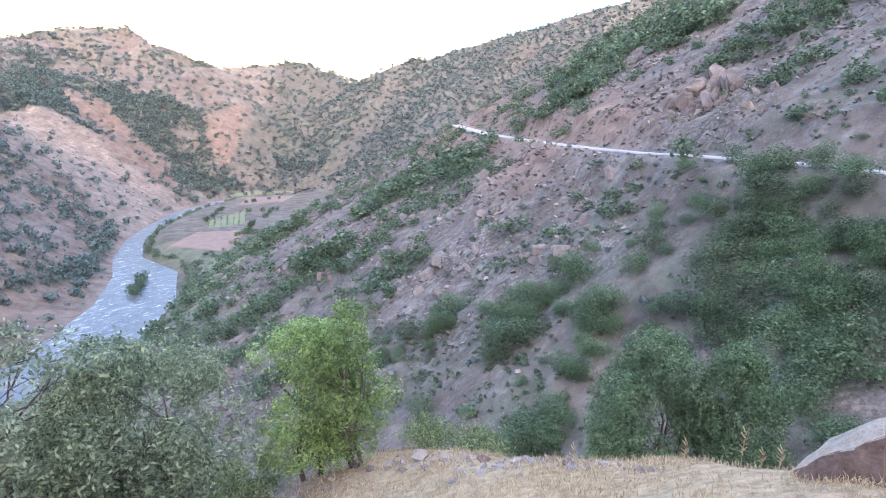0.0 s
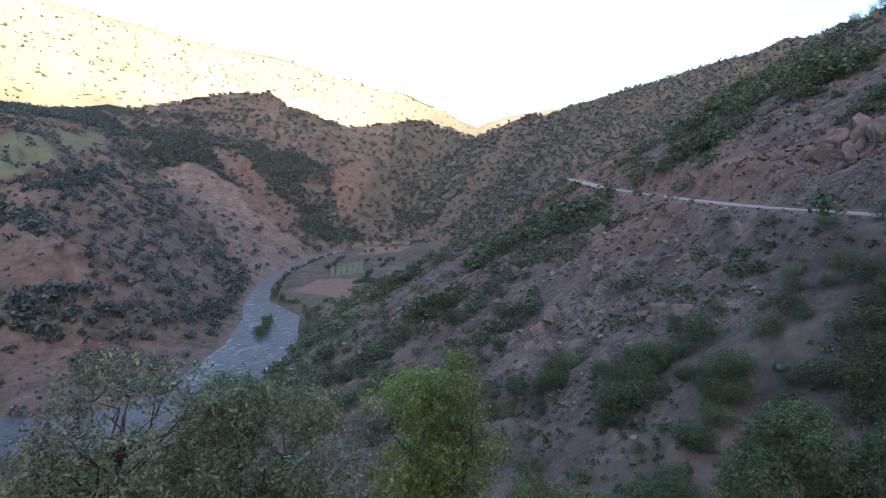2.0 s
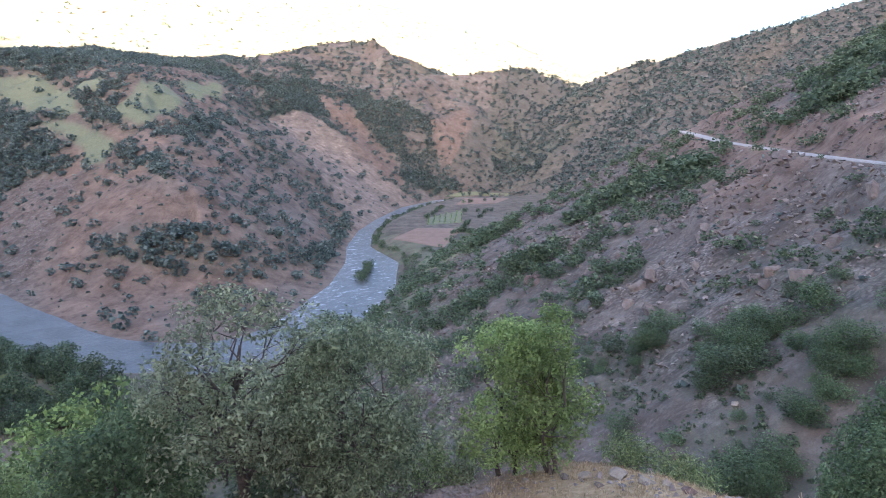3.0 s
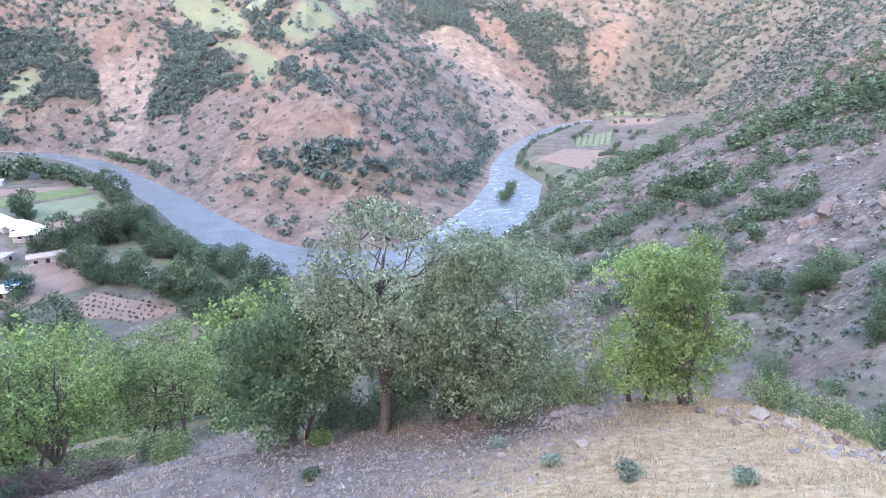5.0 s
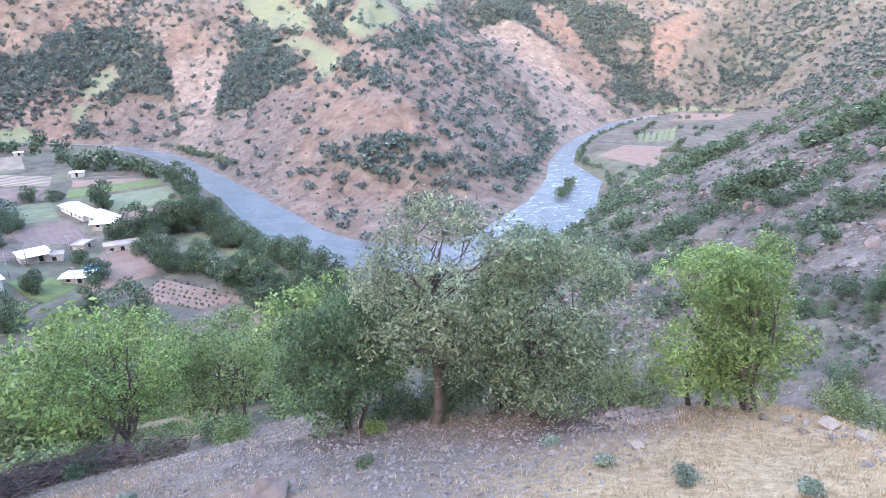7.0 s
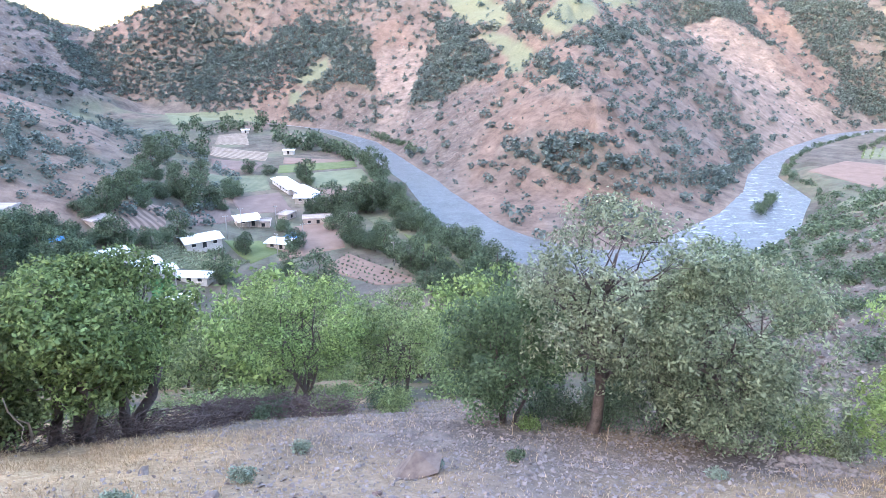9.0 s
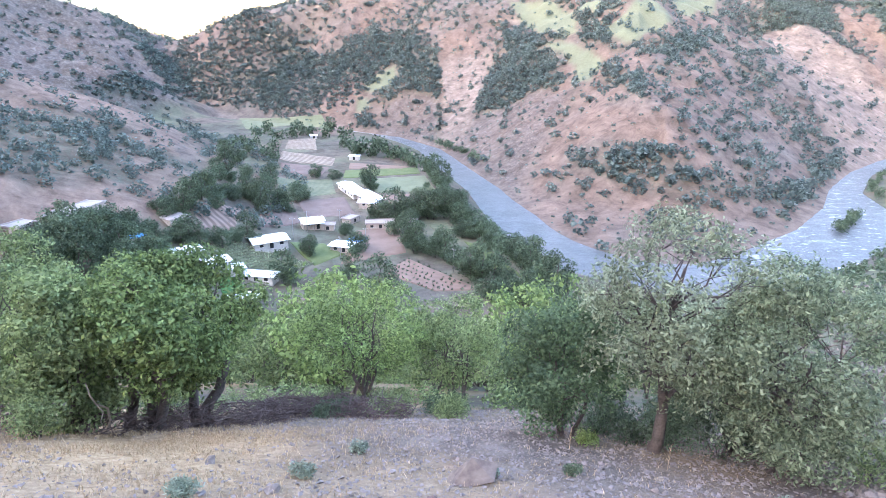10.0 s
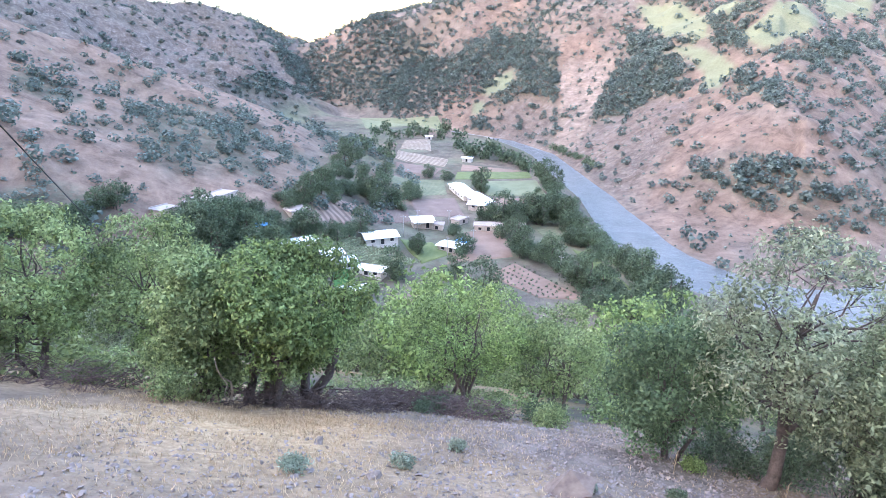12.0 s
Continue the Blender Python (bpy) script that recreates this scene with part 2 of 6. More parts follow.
def tilled(name, dark, light, gap, turn, strength=1.0):
    """Tilled soil: rows so many metres apart, turned by so many degrees, over an uneven earth."""
    mat, nodes, links, bsdf = material(name, 0.95)
    co = nodes.new("ShaderNodeTexCoord")
    mp = nodes.new("ShaderNodeMapping")
    mp.inputs["Rotation"].default_value = (0, 0, radians(turn))
    links.new(co.outputs["Object"], mp.inputs["Vector"])
    wave = nodes.new("ShaderNodeTexWave")
    wave.inputs["Scale"].default_value = 0.314 / gap
    wave.inputs["Distortion"].default_value, wave.inputs["Detail"].default_value = 1.2, 3.0
    wave.inputs["Detail Scale"].default_value = 1.5
    links.new(mp.outputs["Vector"], wave.inputs["Vector"])
    n = noise_node(nodes, links, 5.0, 6, 0.65)
    base = ramp(nodes, links, n, (0.3, dark), (0.7, light))
    rows = ramp(nodes, links, wave.outputs["Fac"], (0.25, 1 - 0.35 * strength), (0.75, 1 + 0.15 * strength))
    links.new(mix(nodes, links, 1.0, base, rows, "MULTIPLY"), bsdf.inputs["Base Color"])
    bump(nodes, links, bsdf, wave.outputs["Fac"], 0.6, 0.15 * strength)
    return mat


SOIL_PINK = tilled("tilled_pink_soil", (0.198, 0.128, 0.094), (0.270, 0.182, 0.138), 1.0, 20, 0.25)
SOIL_ROWS = tilled("furrowed_soil", (0.182, 0.122, 0.092), (0.270, 0.190, 0.148), 2.2, 70, 1.0)
SOIL_PURPLE = tilled("tilled_purple_soil", (0.158, 0.108, 0.088), (0.225, 0.158, 0.130), 1.4, 15, 0.5)
SOIL_PALE = tilled("pale_furrowed_soil", (0.22, 0.165, 0.118), (0.33, 0.255, 0.19), 2.4, 65, 1.0)
CROP_GREEN = tilled("green_crop", (0.105, 0.125, 0.045), (0.165, 0.185, 0.075), 0.9, 30, 0.3)
CROP_PALE = tilled("pale_green_crop", (0.150, 0.160, 0.088), (0.212, 0.214, 0.128), 1.2, 30, 0.25)
CROP_DARK = tilled("dark_green_crop", (0.034, 0.091, 0.023), (0.061, 0.137, 0.038), 0.8, 10, 0.3)
CROP_GREY = tilled("grey_green_plot", (0.128, 0.134, 0.076), (0.205, 0.202, 0.124), 1.8, 55, 0.4)

# ---------------------------------------------------------------- the lie of the land
def hashed(ix, iy, seed):
    n = (ix.astype(np.int64) * 374761393 + iy.astype(np.int64) * 668265263 + seed * 1274126177) & 0xFFFFFFFF
    n = ((n ^ (n >> 13)) * 1103515245) & 0xFFFFFFFF
    n = ((n ^ (n >> 16)) * 2246822519) & 0xFFFFFFFF
    return ((n ^ (n >> 15)) & 0xFFFFFF) / float(0xFFFFFF)


def vnoise(x, y, seed=0):
    ix, iy = np.floor(x), np.floor(y)
    fx, fy = x - ix, y - iy
    fx, fy = fx * fx * fx * (fx * (fx * 6 - 15) + 10), fy * fy * fy * (fy * (fy * 6 - 15) + 10)
    a, b = hashed(ix, iy, seed), hashed(ix + 1, iy, seed)
    c, d = hashed(ix, iy + 1, seed), hashed(ix + 1, iy + 1, seed)
    return (a + (b - a) * fx) * (1 - fy) + (c + (d - c) * fx) * fy


def fbm(x, y, size, octaves=4, seed=0, gain=0.5):
    """Noise about zero, within -1 to 1, whose largest lumps are of that size."""
    total, amp, norm, k = 0.0, 1.0, 0.0, 1.0 / size
    for o in range(octaves):
        total = total + amp * (2 * vnoise(x * k + 17.3 * o, y * k - 9.1 * o, seed + o) - 1)
        norm, amp, k = norm + amp, amp * gain, k * 2.03
    return total / norm


def softplus(v, k):
    return 0.5 * (v + np.sqrt(v * v + k * k))


def smax(a, b, k):
    return b + softplus(a - b, k)


def smin(a, b, k):
    return a - softplus(a - b, k)


def step(a, b, v):
    t = np.clip((v - a) / (b - a), 0, 1)
    return t * t * (3 - 2 * t)


def along(x, y, line):
    """Distance to a line of points, the value carried by its points, the side (left: 1) and the way along it."""
    best = np.full(np.shape(x), 1e9)
    value, side, way = np.zeros(np.shape(x)), np.zeros(np.shape(x)), np.zeros(np.shape(x))
    run = 0.0
    for (ax, ay, av), (bx, by, bv) in zip(line[:-1], line[1:]):
        dx, dy = bx - ax, by - ay
        n = math.hypot(dx, dy)
        t = np.clip(((x - ax) * dx + (y - ay) * dy) / (n * n), 0, 1)
        d = np.hypot(x - ax - t * dx, y - ay - t * dy)
        near = d < best
        best = np.where(near, d, best)
        value = np.where(near, av + t * (bv - av), value)
        side = np.where(near, np.sign(dx * (y - ay) - dy * (x - ax)), side)
        way = np.where(near, run + t * n, way)
        run += n
    return best, value, side, way


def tent(x, y, line, slope):
    top = np.full(np.shape(x), -1e9)
    for (ax, ay, az), (bx, by, bz) in zip(line[:-1], line[1:]):
        dx, dy = bx - ax, by - ay
        t = np.clip(((x - ax) * dx + (y - ay) * dy) / (dx * dx + dy * dy), 0, 1)
        top = np.maximum(top, az + t * (bz - az) - slope * np.hypot(x - ax - t * dx, y - ay - t * dy))
    return top


# the river from upstream: x, y, half its width
RIVER = [(-120, 1700, 12), (-60, 1000, 12), (-50, 760, 12), (-95, 620, 12), (-152, 556, 9), (-187, 528, 7.5), (-194, 465, 7.5), (-185, 395, 5.5),
         (-174, 345, 5), (-154, 296, 6.5), (-129, 262, 13), (-112, 217, 14), (-105, 183, 12.5), (-103, 152, 13), (-115, 132, 12), (-140, 122, 11), (-168, 124, 9.5),
         (-203, 136.5, 8.5), (-233, 147.5, 8), (-280, 159, 8), (-345, 176, 7.5), (-400, 174, 7), (-455, 150, 8), (-540, 95, 9), (-640, 40, 9), (-800, -10, 9), (-1400, -150, 9)]
RIVER_Z = 0.0
# the gravel road on the hillside across the gully: x, y, z
ROAD = [(64, 22, 59.5), (47, 46, 60.6), (40.3, 56.6, 61.1), (38, 61, 61.3), (35.8, 68, 61.4), (34, 83, 61.3), (31.7, 91, 61.2), (29.4, 104, 61.2),
        (26.5, 118, 61.4), (23.4, 148.5, 61.7), (16.2, 189, 62.8), (11.2, 227, 64.4), (8, 252, 65.4), (8, 270, 65.8)]
# crests of the hills: x, y, z
BLUE_RIDGE = [(700, 950, 330), (380, 830, 266), (194, 724, 201), (110, 745, 179), (10, 800, 157), (-42, 800, 142), (-80, 800, 129), (-108, 792, 96)]
NORTH_CREST = [(-880, -30, 40), (-820, 14, 61), (-775, 88, 73), (-721, 166, 100), (-677, 246, 115), (-606, 350, 125), (-531, 456, 135), (-516, 502, 131), (-486, 622, 144), (-457, 676, 157),
               (-442, 726, 177), (-397, 774, 199), (-369, 777, 195), (-329, 794, 174), (-278, 835, 165), (-200, 870, 150), (-100, 960, 120), (60, 1000, 110)]
LEFT_HILL = [(-190, -240, 120), (-240, -130, 90), (-283, -63, 64), (-305, -36, 51), (-322, -10, 42), (-345, 20, 20)]
BACK_RIDGE = [(-420, -420, 190), (-625, -180, 135), (-700, -100, 104), (-750, -46, 97), (-800, 3, 92), (-850, 35, 83), (-880, 60, 60)]
RED_RIDGE = [(-330, 720, 128), (-223, 800, 138), (-190, 880, 151), (-125, 950, 135), (-100, 968, 112)]
FAR_LEFT = [(-2300, 40, 90), (-2280, 200, 190), (-2250, 450, 330), (-2150, 900, 500), (-1800, 1300, 620), (-1490, 1619, 590), (-1180, 1850, 523), (-790, 2050, 450), (-470, 2200, 325), (-330, 2300, 290)]
FAR_MID = [(-420, 2600, 200), (-200, 2700, 355), (110, 2700, 400), (700, 2600, 520), (1500, 2300, 700)]
SHADE_MOUNTAIN = [(-740, -1080, 640), (-600, -1050, 630), (200, -1000, 640), (1400, -900, 670)]


def rubble(x, y):
    """Where the hillside across the gully is covered with broken rock: bands that run down it, 0 to 1."""
    s = (x + 94) * 0.974 + (y - 180) * 0.227
    strike = -0.227 * x + 0.974 * y + 0.22 * s
    return step(-0.02, 0.22, fbm(strike, s * 0.30, 17, 4, 145) + 0.35 * fbm(x, y, 40, 2, 146) + 0.06 + 0.16 * step(65, 110, y))


def height(x, y):
    x, y = np.asarray(x, float), np.asarray(y, float)
    d, half, side, way = along(x, y, RIVER)
    off = d - half
    big = fbm(x, y, 170, 4, 3)
    mid = fbm(x, y, 42, 4, 11)
    # the far bank and the hills above it
    bench = 3 + 24 * np.exp(-((x + 152) ** 2 + (y - 160) ** 2) / 45.0 ** 2)
    upper, lower = along(x, y, RIVER[:15]), along(x, y, RIVER[14:])
    e = softplus(smin(upper[0] - upper[1], lower[0] - lower[1], 34) * 1.06 - bench, 6)
    g = (0.66 * e - 0.17 * softplus(e - 115, 40)) * (1 + 0.6 * step(-560, -690, x))
    ribs = fbm(way, off * 0.35, 46, 3, 21)
    g = g * (1 + 0.16 * ribs + 0.10 * big) + 0.05 * np.minimum(e, 160) * mid + 0.018 * np.minimum(e, 120) * fbm(x, y, 13, 3, 15)
    cd, cz, cs, cw = along(x, y, NORTH_CREST)
    cap = cz + 5 * mid - np.where(cs > 0, 0.55, 0.13) * cd
    north = 0.6 + 0.12 * np.clip(off, 0, bench) + smin(g, cap, 14)
    # the village flats
    flats = 1.5 + 3.5 * step(2, 14, off) + 0.012 * np.clip(off, 0, 300) + 0.5 * fbm(x, y, 60, 2, 31)
    # the hillside with the road
    push = 26 * np.exp(-((y - 335) / 60) ** 2) + 70 * step(430, 570, y)
    s = (x + 94) * 0.974 + (y - 180) * 0.227 - push
    strike = -0.227 * x + 0.974 * y
    grow = step(0, 40, s)
    hillside = 0.585 * s + grow * (3.4 * fbm(strike, s * 0.3, 30, 3, 41) + 1.7 * fbm(strike, s * 0.5, 9, 4, 45) + 0.7 * fbm(x, y, 4.0, 3, 47) + 0.9 * np.abs(fbm(strike, s * 0.6, 12, 4, 49)) + 2.5 * big)
    hillside = hillside - 0.95 * softplus(y - 322 - 0.15 * x, 24)
    rd, rz, rs, rw = along(x, y, ROAD)
    cut = np.where(rs > 0, 0, 2.0 * np.exp(-((rd - 4) / 4.0) ** 2)) * step(0, 30, rw)
    hillside = hillside + cut * (0.8 + fbm(x, y, 8, 3, 52))
    bed = (1 - step(2.6, 9.0, rd)) * (1 - step(250, 275, y))
    hillside = hillside * (1 - bed) + rz * bed
    # the spur on which the viewer stands
    q = 0.70 * x + 0.72 * y
    spur = 62.05 + 0.395 * x - 0.286 * y - 0.75 * softplus(q - 8.8 + 0.58 * softplus(x - 0.5, 1) - 0.9 * fbm(x, y, 5, 2, 60), 1.6) + 1.2 * np.exp(-(x * x + y * y) / 8.0)
    spur = spur - 0.06 * softplus(x - 0.4, 0.8) - 0.13 * softplus(-x - 9.3 - 0.15 * y, 1.2)
    r = np.hypot(x, y)
    spur = spur + 0.16 * fbm(x, y, 2.6, 3, 61) * step(1, 5, r) + 0.05 * fbm(x, y, 0.55, 3, 62) + 1.4 * mid * step(15, 50, r)
    south = smax(flats, spur, 3)
    south = smax(south, hillside, 2.5)
    lump = 1 + 0.10 * big
    south = smax(south, tent(x, y, LEFT_HILL, 0.46) * lump + 4 * mid, 4)
    south = np.where(off > 0, south, 0)
    z = np.where(side > 0, smax(south, -20.0, 1), north)
    z = np.where((side > 0) & (off < 40), np.minimum(z, 0.4 + np.maximum(off, 0) * (0.9 + 1.6 * step(380, 560, y)) + 60 * step(540, 700, y)), z)
    z = smax(z, tent(x, y, BACK_RIDGE, 0.5) + 10 * mid + 8 * big, 4)
    z = np.where(y > 450, smax(z, tent(x, y, BLUE_RIDGE, 0.62) + 7 * mid, 4), z)
    z = np.where(y > 560, smax(z, tent(x, y, RED_RIDGE, 0.68) + 6 * mid, 4), z)
    far = np.maximum(np.maximum(tent(x, y, FAR_LEFT, 0.5), tent(x, y, FAR_MID, 0.4)), tent(x, y, SHADE_MOUNTAIN, 0.76))
    z = smax(z, far + 45 * fbm(x, y, 420, 4, 71) * step(500, 1500, r), 6)
    # the bed of the river
    bed = np.minimum(z, np.where(off < 0, -0.9 * step(0, -3, off), 0.25 * off))
    z = np.where((off < 3) & (x > -460), bed + (z - bed) * step(520, 640, y), z)
    return z

# ---------------------------------------------------------------- ground, river, road
def mesh_of(name, verts, faces, mat, smooth=False):
    me = bpy.data.meshes.new(name)
    me.from_pydata(verts, [], faces)
    me.materials.append(mat)
    if smooth:
        me.polygons.foreach_set("use_smooth", [True] * len(me.polygons))
    me.update()
    return me


def grid_mesh(name, points, mat, closed=False):
    """A sheet from rows of points (an array rows x columns x 3)."""
    rows, cols = points.shape[:2]
    me = bpy.data.meshes.new(name)
    idx = np.arange(rows * cols).reshape(rows, cols)
    if closed:
        nxt = np.roll(idx, -1, axis=1)
        quads = np.stack([idx[:-1], nxt[:-1], nxt[1:], idx[1:]], -1).reshape(-1, 4)
    else:
        quads = np.stack([idx[:-1, :-1], idx[:-1, 1:], idx[1:, 1:], idx[1:, :-1]], -1).reshape(-1, 4)
    me.vertices.add(rows * cols)
    me.vertices.foreach_set("co", points.reshape(-1))
    me.loops.add(quads.size)
    me.loops.foreach_set("vertex_index", quads.reshape(-1))
    me.polygons.add(len(quads))
    me.polygons.foreach_set("loop_start", np.arange(0, quads.size, 4))
    me.polygons.foreach_set("use_smooth", np.ones(len(quads), bool))
    me.materials.append(mat)
    me.update(calc_edges=True)
    return me


def inside(x, y, poly, soft):
    """1 within a polygon of the plan, 0 outside, with an edge of that softness."""
    n, odd, dist = len(poly), np.zeros(np.shape(x), bool), np.full(np.shape(x), 1e9)
    for i in range(n):
        (ax, ay), (bx, by) = poly[i], poly[(i + 1) % n]
        odd ^= ((ay > y) != (by > y)) & (x < (bx - ax) * (y - ay) / (by - ay + 1e-9) + ax)
        dx, dy = bx - ax, by - ay
        t = np.clip(((x - ax) * dx + (y - ay) * dy) / (dx * dx + dy * dy), 0, 1)
        dist = np.minimum(dist, np.hypot(x - ax - t * dx, y - ay - t * dy))
    return step(-soft, soft, np.where(odd, dist, -dist))


# open ground without shrubs, in the plan
MEADOWS = [[(-487, 328), (-448, 347), (-362, 324), (-354, 312), (-381, 314), (-351, 296), (-356, 287), (-395, 296), (-447, 314)],
           [(-366, 279), (-352, 287), (-326, 279), (-297, 270), (-270, 241), (-297, 249), (-313, 262), (-342, 274)],
           [(-324, 293), (-324, 309), (-344, 357), (-321, 347), (-302, 334), (-289, 290), (-295, 284)],
           [(-369, 401), (-379, 468), (-353, 434), (-325, 373), (-343, 380)],
           [(-500, 195), (-496, 207), (-491, 220), (-477, 215), (-469, 202), (-484, 189)],
           [(-484, 181), (-474, 187), (-463, 182), (-470, 173)]]
SLIDES = [[(-458, 248), (-452, 261), (-432, 269), (-414, 267), (-394, 246), (-371, 223), (-349, 211), (-337, 192), (-332, 181), (-357, 187), (-380, 207), (-413, 222), (-442, 236)],
          [(-340, 477), (-330, 506), (-306, 517), (-267, 503), (-236, 499), (-203, 499), (-197, 429), (-183, 348), (-208, 375), (-235, 395), (-278, 427)]]
BARE = [[(-231, 178), (-255, 204), (-256, 219), (-219, 216), (-185, 212), (-170, 210), (-189, 205), (-204, 199), (-214, 193), (-221, 187), (-213, 172), (-202, 156), (-205, 148)],
        [(-203, 145), (-200, 158), (-181, 168), (-163, 175), (-148, 163), (-158, 153), (-137, 141), (-148, 135), (-169, 137)],
        [(-167, 256), (-180, 299), (-178, 308), (-161, 264), (-154, 239)],
        [(-290, 274), (-257, 269), (-243, 255), (-256, 250)],
        [(-347, 575), (-335, 601), (-284, 568), (-243, 547), (-215, 512), (-232, 500), (-270, 507)],
        [(-239, 630), (-217, 685), (-176, 640), (-149, 593), (-178, 567), (-216, 591)]]
CRAGS = [[(-328, 178), (-348, 214), (-321, 241), (-278, 234), (-265, 207), (-231, 168), (-211, 149), (-251, 161), (-296, 172)],
         [(-441, 180), (-446, 196), (-435, 213), (-412, 220), (-371, 194), (-385, 182), (-416, 174)]]
CLEARINGS = [[(-765, 89), (-731, 125), (-664, 111), (-692, 85)],
             [(-524, -19), (-649, 10), (-542, 11), (-507, -11)],
             [(-604, 172), (-577, 215), (-587, 220), (-577, 181)],
             [(-483, 255), (-472, 286), (-432, 268), (-453, 240)]]
# shrubs in close stands on the hill across the river, and the woods beyond the village
THICK = [[(-358, 218), (-399, 256), (-396, 269), (-463, 304), (-421, 297), (-359, 273), (-329, 263), (-299, 248), (-312, 242), (-321, 232), (-345, 224)],
         [(-346, 289), (-337, 302), (-334, 314), (-324, 298), (-297, 282), (-281, 300), (-316, 389), (-350, 498), (-365, 560), (-345, 608), (-312, 548), (-321, 493), (-345, 473), (-294, 374), (-255, 292), (-258, 270), (-292, 276)],
         [(-290, 275), (-244, 251), (-207, 220), (-196, 215), (-231, 228), (-264, 240), (-297, 270)],
         [(-334, 612), (-288, 587), (-268, 574), (-250, 587), (-229, 557), (-203, 562), (-188, 580), (-180, 559), (-203, 534), (-217, 529), (-243, 559), (-263, 551), (-290, 568)]]
THICK_LOW = [[(-192, 201), (-168, 208), (-157, 221), (-200, 370), (-165, 313), (-142, 241), (-146, 219), (-151, 189), (-167, 179), (-183, 177), (-212, 179), (-217, 183), (-202, 190)],
             [(-192, 726), (-160, 794), (-66, 683), (-103, 639), (-141, 602), (-163, 620)],
             [(-526, 205), (-529, 233), (-499, 235), (-450, 227), (-445, 206), (-469, 213), (-512, 220), (-508, 196)],
             [(-467, 172), (-448, 184), (-427, 176), (-446, 163)]]
WOODS = [[(-241, 766), (-253, 1000), (-79, 671), (-90, 571), (-123, 536), (-167, 632), (-191, 665)],
         [(-498, -14), (-649, 20), (-761, 46), (-743, 126), (-656, 158), (-600, 176), (-542, 180), (-539, 203), (-489, 207), (-483, 181), (-487, 160), (-531, 128), (-594, 95), (-633, 68), (-517, 25)],
         [(-230, -37), (-264, -22), (-284, 12), (-205, 3), (-180, -9), (-162, -25)],
         [(-154, -36), (-166, -25), (-160, -18), (-150, -24), (-145, -34)]]
# thick growth: x, y, radius
GROVES_EAST = [(33, 56, 6.5), (32, 48, 7), (29, 50, 5.5), (29, 41, 5), (23, 52, 3.6), (8, 66, 3.9), (7, 60, 2.8), (15, 55, 3), (15, 66, 1.6), (12, 91, 2.1), (20, 61, 1.5),
               (-4, 177, 11), (5, 161, 7), (-15, 175, 8), (-31, 146, 7), (-17, 124, 4.7), (-2, 73, 3.5), (-8, 103, 5.5), (-40, 129, 8), (-36, 102, 8), (-18, 84, 6), (-12, 90, 3.5),
               (8, 45, 1.9), (-58, 220, 8.5), (-84, 497, 26), (-31, 405, 18)]
GROVES_ROAD = [(11, 159, 2), (31, 76, 1.5), (29, 65, 2), (22, 78, 1.9), (25, 68, 1.7), (56, 209, 14), (65, 190, 13), (67, 167, 8.3), (39, 171, 9.6), (56, 121, 4.3), (66, 118, 8.8),
               (56, 96, 5), (50, 75, 3.3), (33, 172, 4.8), (43, 75, 2)]
GROVES_NORTH = [(-223, -23, 8), (-237, 11, 11), (-143, -42, 10), (-198, -2, 7), (-218, -57, 8)]


def thicket(x, y):
    """How thickly shrubs grow, 0 to 1."""
    d, half, side, way = along(x, y, RIVER)
    off = d - half
    s = (x + 94) * 0.974 + (y - 180) * 0.227
    q = 0.70 * x + 0.72 * y
    n = fbm(x, y, 75, 4, 81) + 0.6 * fbm(x, y, 22, 3, 85)
    hillside = (side > 0) * step(0, 15, s) * step(10, 20, q) * (y < 330)
    t = np.clip(np.where(hillside > 0.5, 0.10 + 0.45 * n + 0.12 * (1 - step(20, 60, s)), np.where(side < 0, np.maximum(0.22, 0.52 + 0.22 * step(430, 560, y) + 0.8 * n), np.where(y > 330, 0.72 + 0.6 * n, 0.16 + 0.5 * n))), 0, 1)
    for poly in WOODS:
        t = np.maximum(t, inside(x, y, poly, 8) * np.clip(0.62 + 0.9 * n, 0.1, 1))
    for poly in THICK + THICK_LOW:
        t = np.maximum(t, inside(x, y, poly, 2) * np.clip((1.0 if poly in THICK else 0.85) + 0.5 * n, 0, 1))
    for gx, gy, gr in GROVES_EAST + GROVES_ROAD + GROVES_NORTH:
        # on the hillside the bushes follow the furrows that run down it
        down, across = (x - gx) * 0.974 + (y - gy) * 0.227, (y - gy) * 0.974 - (x - gx) * 0.227
        long = 1.0 if (gx, gy, gr) in GROVES_NORTH else 1.2
        t = np.maximum(t, 1.0 - step(0.7, 1.25, np.hypot(down / long, across * long ** 0.8) / (gr * 1.2) + 0.3 * n))
    for poly in MEADOWS:
        t = t * (1 - 0.97 * inside(x, y, poly, 4))
    for poly in BARE + CLEARINGS:
        t = t * (1 - 0.8 * inside(x, y, poly, 3))
    for poly in CRAGS:
        t = t * (1 - 0.65 * inside(x, y, poly, 4))
    for poly in SLIDES:
        t = t * (1 - 0.9 * inside(x, y, poly, 2.5))
    return t * step(2, 6, off)


